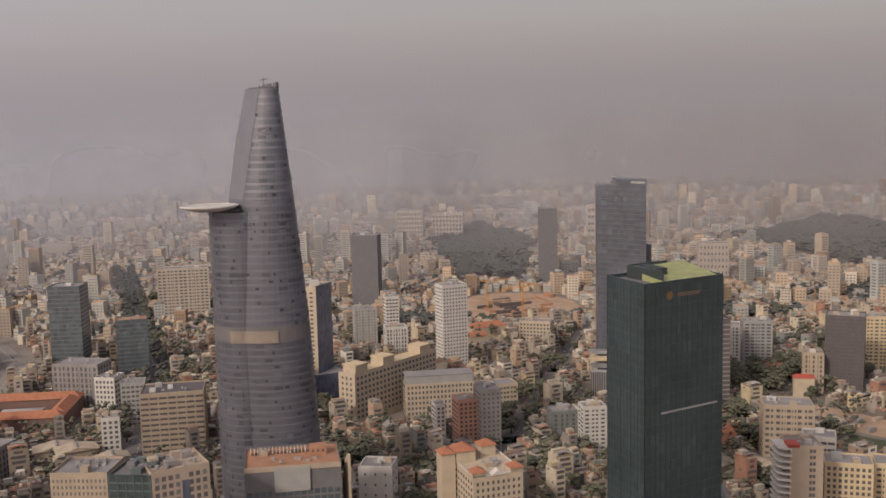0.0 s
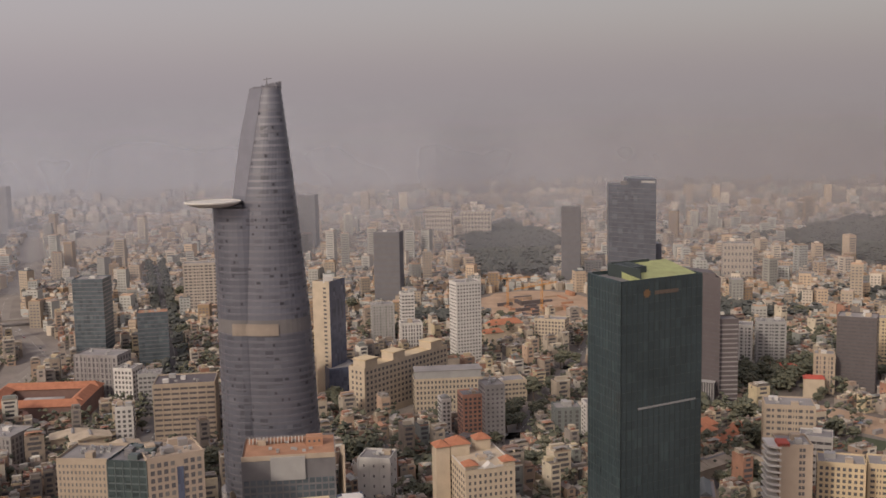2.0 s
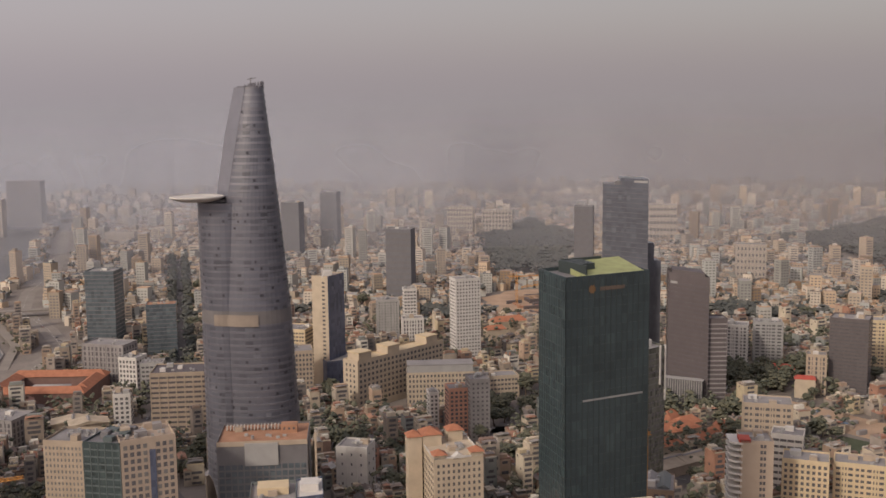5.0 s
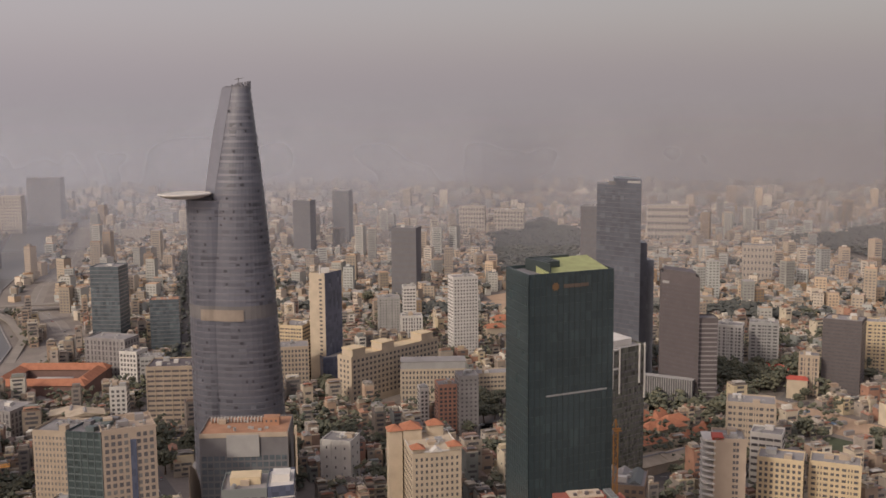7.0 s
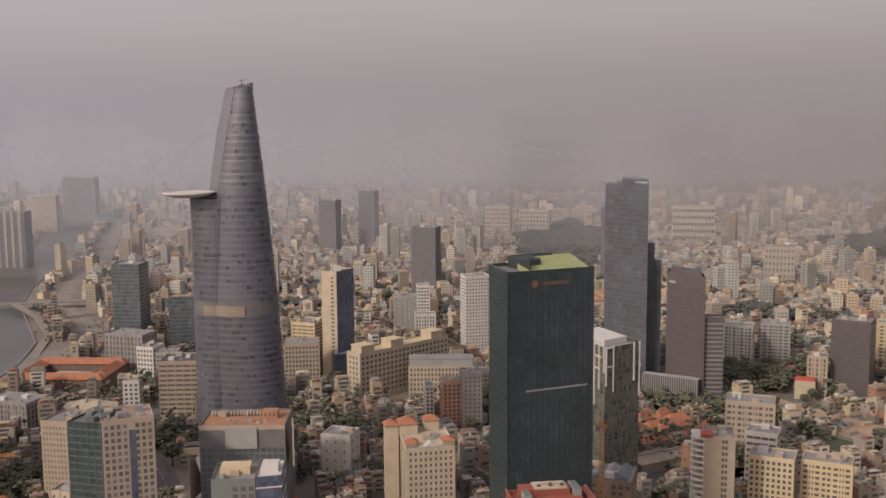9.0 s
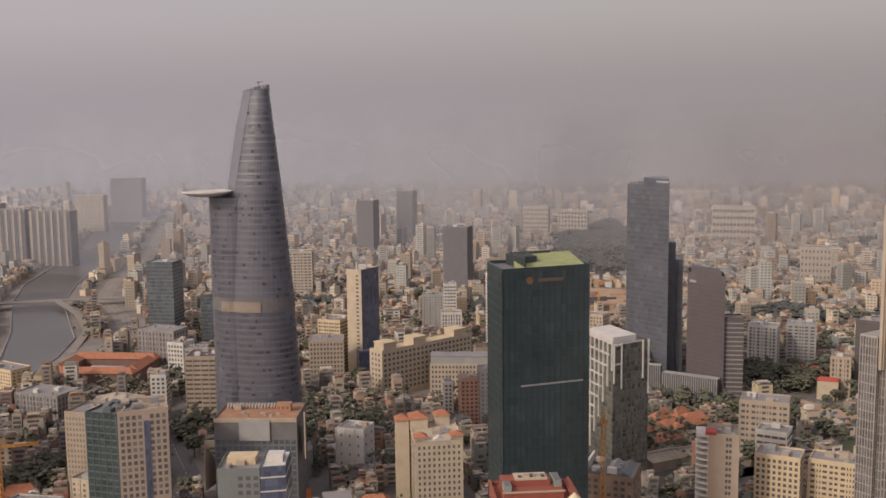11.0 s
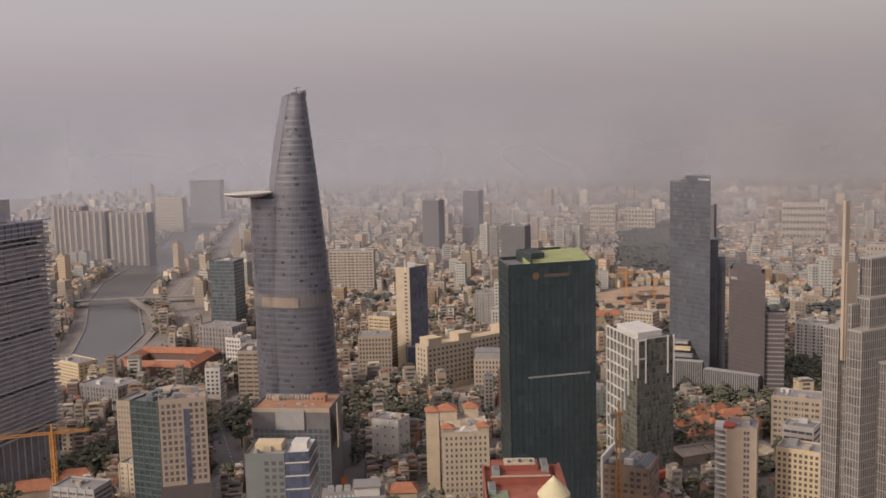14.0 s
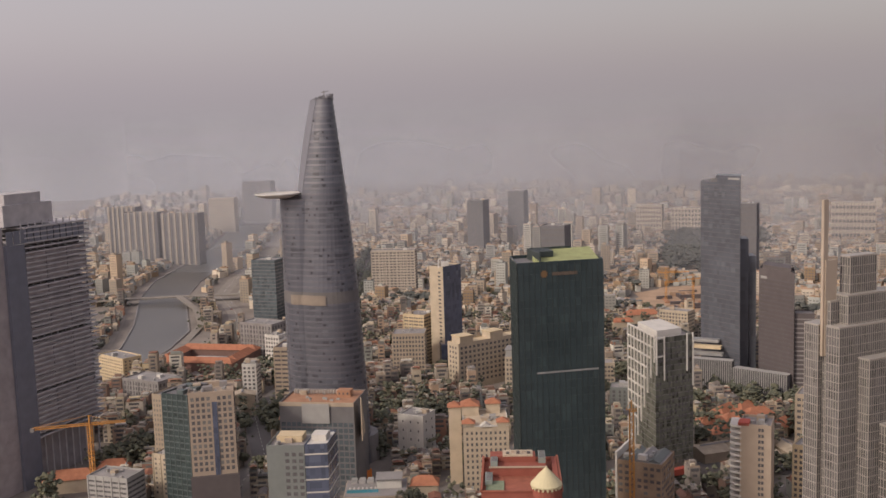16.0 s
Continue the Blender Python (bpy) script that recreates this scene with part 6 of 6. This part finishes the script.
for x, y, k, s, yaw in plots[222:]:
    w, d, fl = SIZE[k]
    w *= s
    fl = max(2, fl + rnd.choice((-1, 0, 0, 0, 1)))
    if rnd.random() < 0.11:
        fl += rnd.randrange(2, 6)
        w, d = w * 1.25, d * 1.1
    h = fl * 3.4
    c = Vector((x, y))
    walls.box(c, w, d, 0, h, yaw)
    if rnd.random() < 0.24 and fl < 5:
        roofs.gable(c, w, d, h, rnd.uniform(1.0, 1.8), yaw)
    else:
        roofs.box(c, w - 0.3, d - 0.3, h, h + 0.12, yaw)
        f = Vector((-math.sin(yaw), math.cos(yaw)))
        walls.box(c + f * d * rnd.uniform(-0.25, 0.25), w * rnd.uniform(0.6, 0.95), d * rnd.uniform(0.2, 0.4), h, h + rnd.uniform(2, 3.2), yaw)
        if rnd.random() < 0.5:
            roofs.gable(c - f * d * 0.25, w * 0.8, d * 0.3, h + 2, 0.6, yaw)
        for sgn in (-1, 1):
            walls.box(c + f * sgn * (d / 2 - 0.1), w, 0.2, h, h + 0.9, yaw)
    f = Vector((-math.sin(yaw), math.cos(yaw)))
    e = Vector((math.cos(yaw), math.sin(yaw)))
    for _ in range(rnd.randrange(1, 4)):
        p = c + e * w * rnd.uniform(-0.4, 0.4) + f * d * rnd.uniform(-0.45, 0.45)
        rnd.choice((walls, roofs)).box(p, rnd.uniform(0.9, 2.6), rnd.uniform(0.9, 3.0), h, h + rnd.uniform(1.0, 2.8), yaw + rnd.uniform(-0.2, 0.2))
    if rnd.random() < 0.3:
        roofs.gable(c + f * (d / 2 + 0.9), w * 0.9, 2.2, rnd.uniform(2.6, max(2.7, h - 2)), 0.4, yaw, over=0.1)
    for j in range(fl):
        for sgn in (-1, 1):
            if rnd.random() < 0.85:
                wins.box(c + f * sgn * d / 2, w * rnd.uniform(0.35, 0.85), 0.3, j * 3.4 + 0.7, j * 3.4 + rnd.uniform(2.2, 2.8), yaw, bottom=True)
        if rnd.random() < 0.45:
            wins.box(c + e * w / 2 * rnd.choice((-1, 1)) + f * rnd.uniform(-3, 3), 0.3, 1.4, j * 3.4 + 1, j * 3.4 + 2.3, yaw, bottom=True)
rows = solo("town_house_rows", walls, M_houses, "dense rows of narrow plastered town houses", "houses", kind="stuff")
tagged(part("roofs", roofs, M_roofs, rows), kind="stuff")
tagged(part("windows", wins, M_win, rows), kind="stuff")

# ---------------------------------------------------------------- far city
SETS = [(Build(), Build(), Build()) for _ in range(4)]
y = 1090.0
while y < 3560:
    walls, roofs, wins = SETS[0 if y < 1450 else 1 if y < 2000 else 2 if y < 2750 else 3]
    step = 10 + (y - 1090) * 0.0045
    x = -0.66 * y - 150
    while x < 0.5 * y + 150:
        px, py = x + rnd.uniform(-4, 4), y + rnd.uniform(-8, 8)
        w, d = step * rnd.uniform(0.5, 1.05) * (1.25 if y > 2100 else 1), step * rnd.uniform(0.6, 1.2) * (1.25 if y > 2100 else 1)
        x += step * rnd.uniform(0.85, 1.25)
        if px * px + py * py > 3630 ** 2 or not free(px, py, 6) or ((px - 800) / 246) ** 2 + ((py - 1730) / 390) ** 2 < 1 or ((px - 72) / 84) ** 2 + ((py - 1790) / 370) ** 2 < 1:
            continue
        r = rnd.random()
        h = rnd.uniform(5, 14) if r < 0.94 else (rnd.uniform(18, 32) if r < 0.992 else rnd.uniform(32, 62))
        if y > 2750:
            h = min(h, 30)
        yaw = rnd.choice((0.3, 0, -0.35)) * (1 if y < 2000 else 0.3) + rnd.uniform(-0.1, 0.1)
        if y > 2000 and h < 17:
            w, d, h = w * 1.3, d * 1.2, 6 + h * 0.35
        c = Vector((px, py))
        if h > 24:
            w, d = w * 0.5 + 9, d * 0.5 + 8
        walls.box(c, w, d, 0, h, yaw)
        if r < 0.2:
            roofs.gable(c, w, d, h, w * 0.18, yaw)
        else:
            roofs.box(c, w - 0.6, d - 0.6, h, h + 0.5, yaw)
            if rnd.random() < 0.6:
                walls.box(c + Vector((rnd.uniform(-w, w) * 0.2, rnd.uniform(-d, d) * 0.2)), w * 0.4, d * 0.4, h, h + rnd.uniform(2, 4), yaw)
        if h > 12 and y < 2400:
            f = Vector((math.sin(yaw), -math.cos(yaw)))
            e = Vector((math.cos(yaw), math.sin(yaw)))
            for j in range(int(h / 3.6)):
                if y < 1500:
                    for q in (-0.3, 0, 0.3):
                        wins.box(c + f * d / 2 + e * w * q, w * 0.17, 0.3, j * 3.6 + 1.2, j * 3.6 + 2.6, yaw, bottom=True)
                    wins.box(c - e * w / 2, 0.3, d * 0.5, j * 3.6 + 1.2, j * 3.6 + 2.6, yaw, bottom=True)
                else:
                    wins.box(c + f * d / 2, w * 0.75, 0.3, j * 3.6 + 1.2, j * 3.6 + 2.6, yaw, bottom=True)
    y += step * 1.1
for (w, r, g), mw, mr, lb in zip(SETS, M_far, M_farroof, ("pale low houses and flats behind the town", "pale houses and flats of the far town", "dull pale houses of the outer town", "faint pale houses on the hazy skyline")):
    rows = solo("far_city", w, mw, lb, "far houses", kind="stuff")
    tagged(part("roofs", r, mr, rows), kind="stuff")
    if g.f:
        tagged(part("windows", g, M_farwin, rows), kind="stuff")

# ---------------------------------------------------------------- cars on the roads
M_car = mat("car_paint", (0.4, 0.4, 0.4), 0.35, var=0.08, rand="object", hues=[(0.55, 0.54, 0.52), (0.10, 0.10, 0.11), (0.35, 0.35, 0.36), (0.30, 0.05, 0.04), (0.58, 0.57, 0.55), (0.18, 0.19, 0.22)], spec=0.5)
M_tyre = mat("black_rubber", (0.03, 0.03, 0.03), 0.9, var=0.1)


def car_kind():
    t = thing("car", "small passenger car standing on the road", "car", "cars on the roads")
    b = Build()
    side = [(-2.1, 0.35), (2.1, 0.35), (2.15, 0.75), (1.2, 0.95), (-1.9, 1.0), (-2.15, 0.8)]
    for y, flip in ((-0.88, False), (0.88, True)):
        q = [(x, y, z) for x, z in side]
        b.poly(q[::-1] if flip else q)
    for (x0, z0), (x1, z1) in zip(side, side[1:] + side[:1]):
        b.poly([(x0, 0.88, z0), (x1, 0.88, z1), (x1, -0.88, z1), (x0, -0.88, z0)])
    part("body", b, M_car, t)
    b = Build()
    k = len(b.v)
    b.v += [(x, y, 0.95) for x, y in ((-1.7, -0.8), (0.9, -0.8), (0.9, 0.8), (-1.7, 0.8))] + [(x, y, 1.45) for x, y in ((-1.3, -0.65), (0.25, -0.65), (0.25, 0.65), (-1.3, 0.65))]
    b.f += [(i, (i + 1) % 4, 4 + (i + 1) % 4, 4 + i) for i in range(4)] + [(4, 5, 6, 7)]
    cab = part("cabin", b, M_win, t, "dark glazed cabin")
    b = Build()
    b.box(Vector((-0.52, 0)), 1.5, 1.28, 1.452, 1.5, 0)
    part("roof_panel", b, M_car, cab)
    for x in (-1.3, 1.3):
        for y in (-0.8, 0.8):
            b = Build()
            b.v += [(x + 0.34 * math.cos(i * math.tau / 10), y + s, 0.34 + 0.34 * math.sin(i * math.tau / 10)) for s in (-0.11, 0.11) for i in range(10)]
            b.f += [(i, (i + 1) % 10, 10 + (i + 1) % 10, 10 + i) for i in range(10)] + [tuple(range(9, -1, -1)), tuple(range(10, 20))]
            part("wheel", b, M_tyre, t)
    return t


rnd = random.Random(31)
first, count = car_kind(), 0
for pts, w, z in [(p, w, 0.14) for p, w in STREETS[:6]] + [(HWY[:6], 18, 0.14)]:
    for p, q in zip(pts, pts[1:]):
        p, q = Vector(p), Vector(q)
        e = (q - p).normalized()
        for i in range(int((q - p).length / 26)):
            lane = rnd.choice((-0.3, -0.12, 0.12, 0.3)) * w
            c = p + e * (26 * i + rnd.uniform(3, 22)) + Vector((-e.y, e.x)) * lane
            if rnd.random() < 0.55 or not clear(*c, pad=2):
                continue
            m = pose(c.x, c.y, z, 0, 0, math.degrees(math.atan2(e.y, e.x)) + (0 if lane < 0 else 180))
            o = first if count == 0 else copy_thing(first, Matrix.Identity(4))
            o.matrix_basis = m
            count += 1
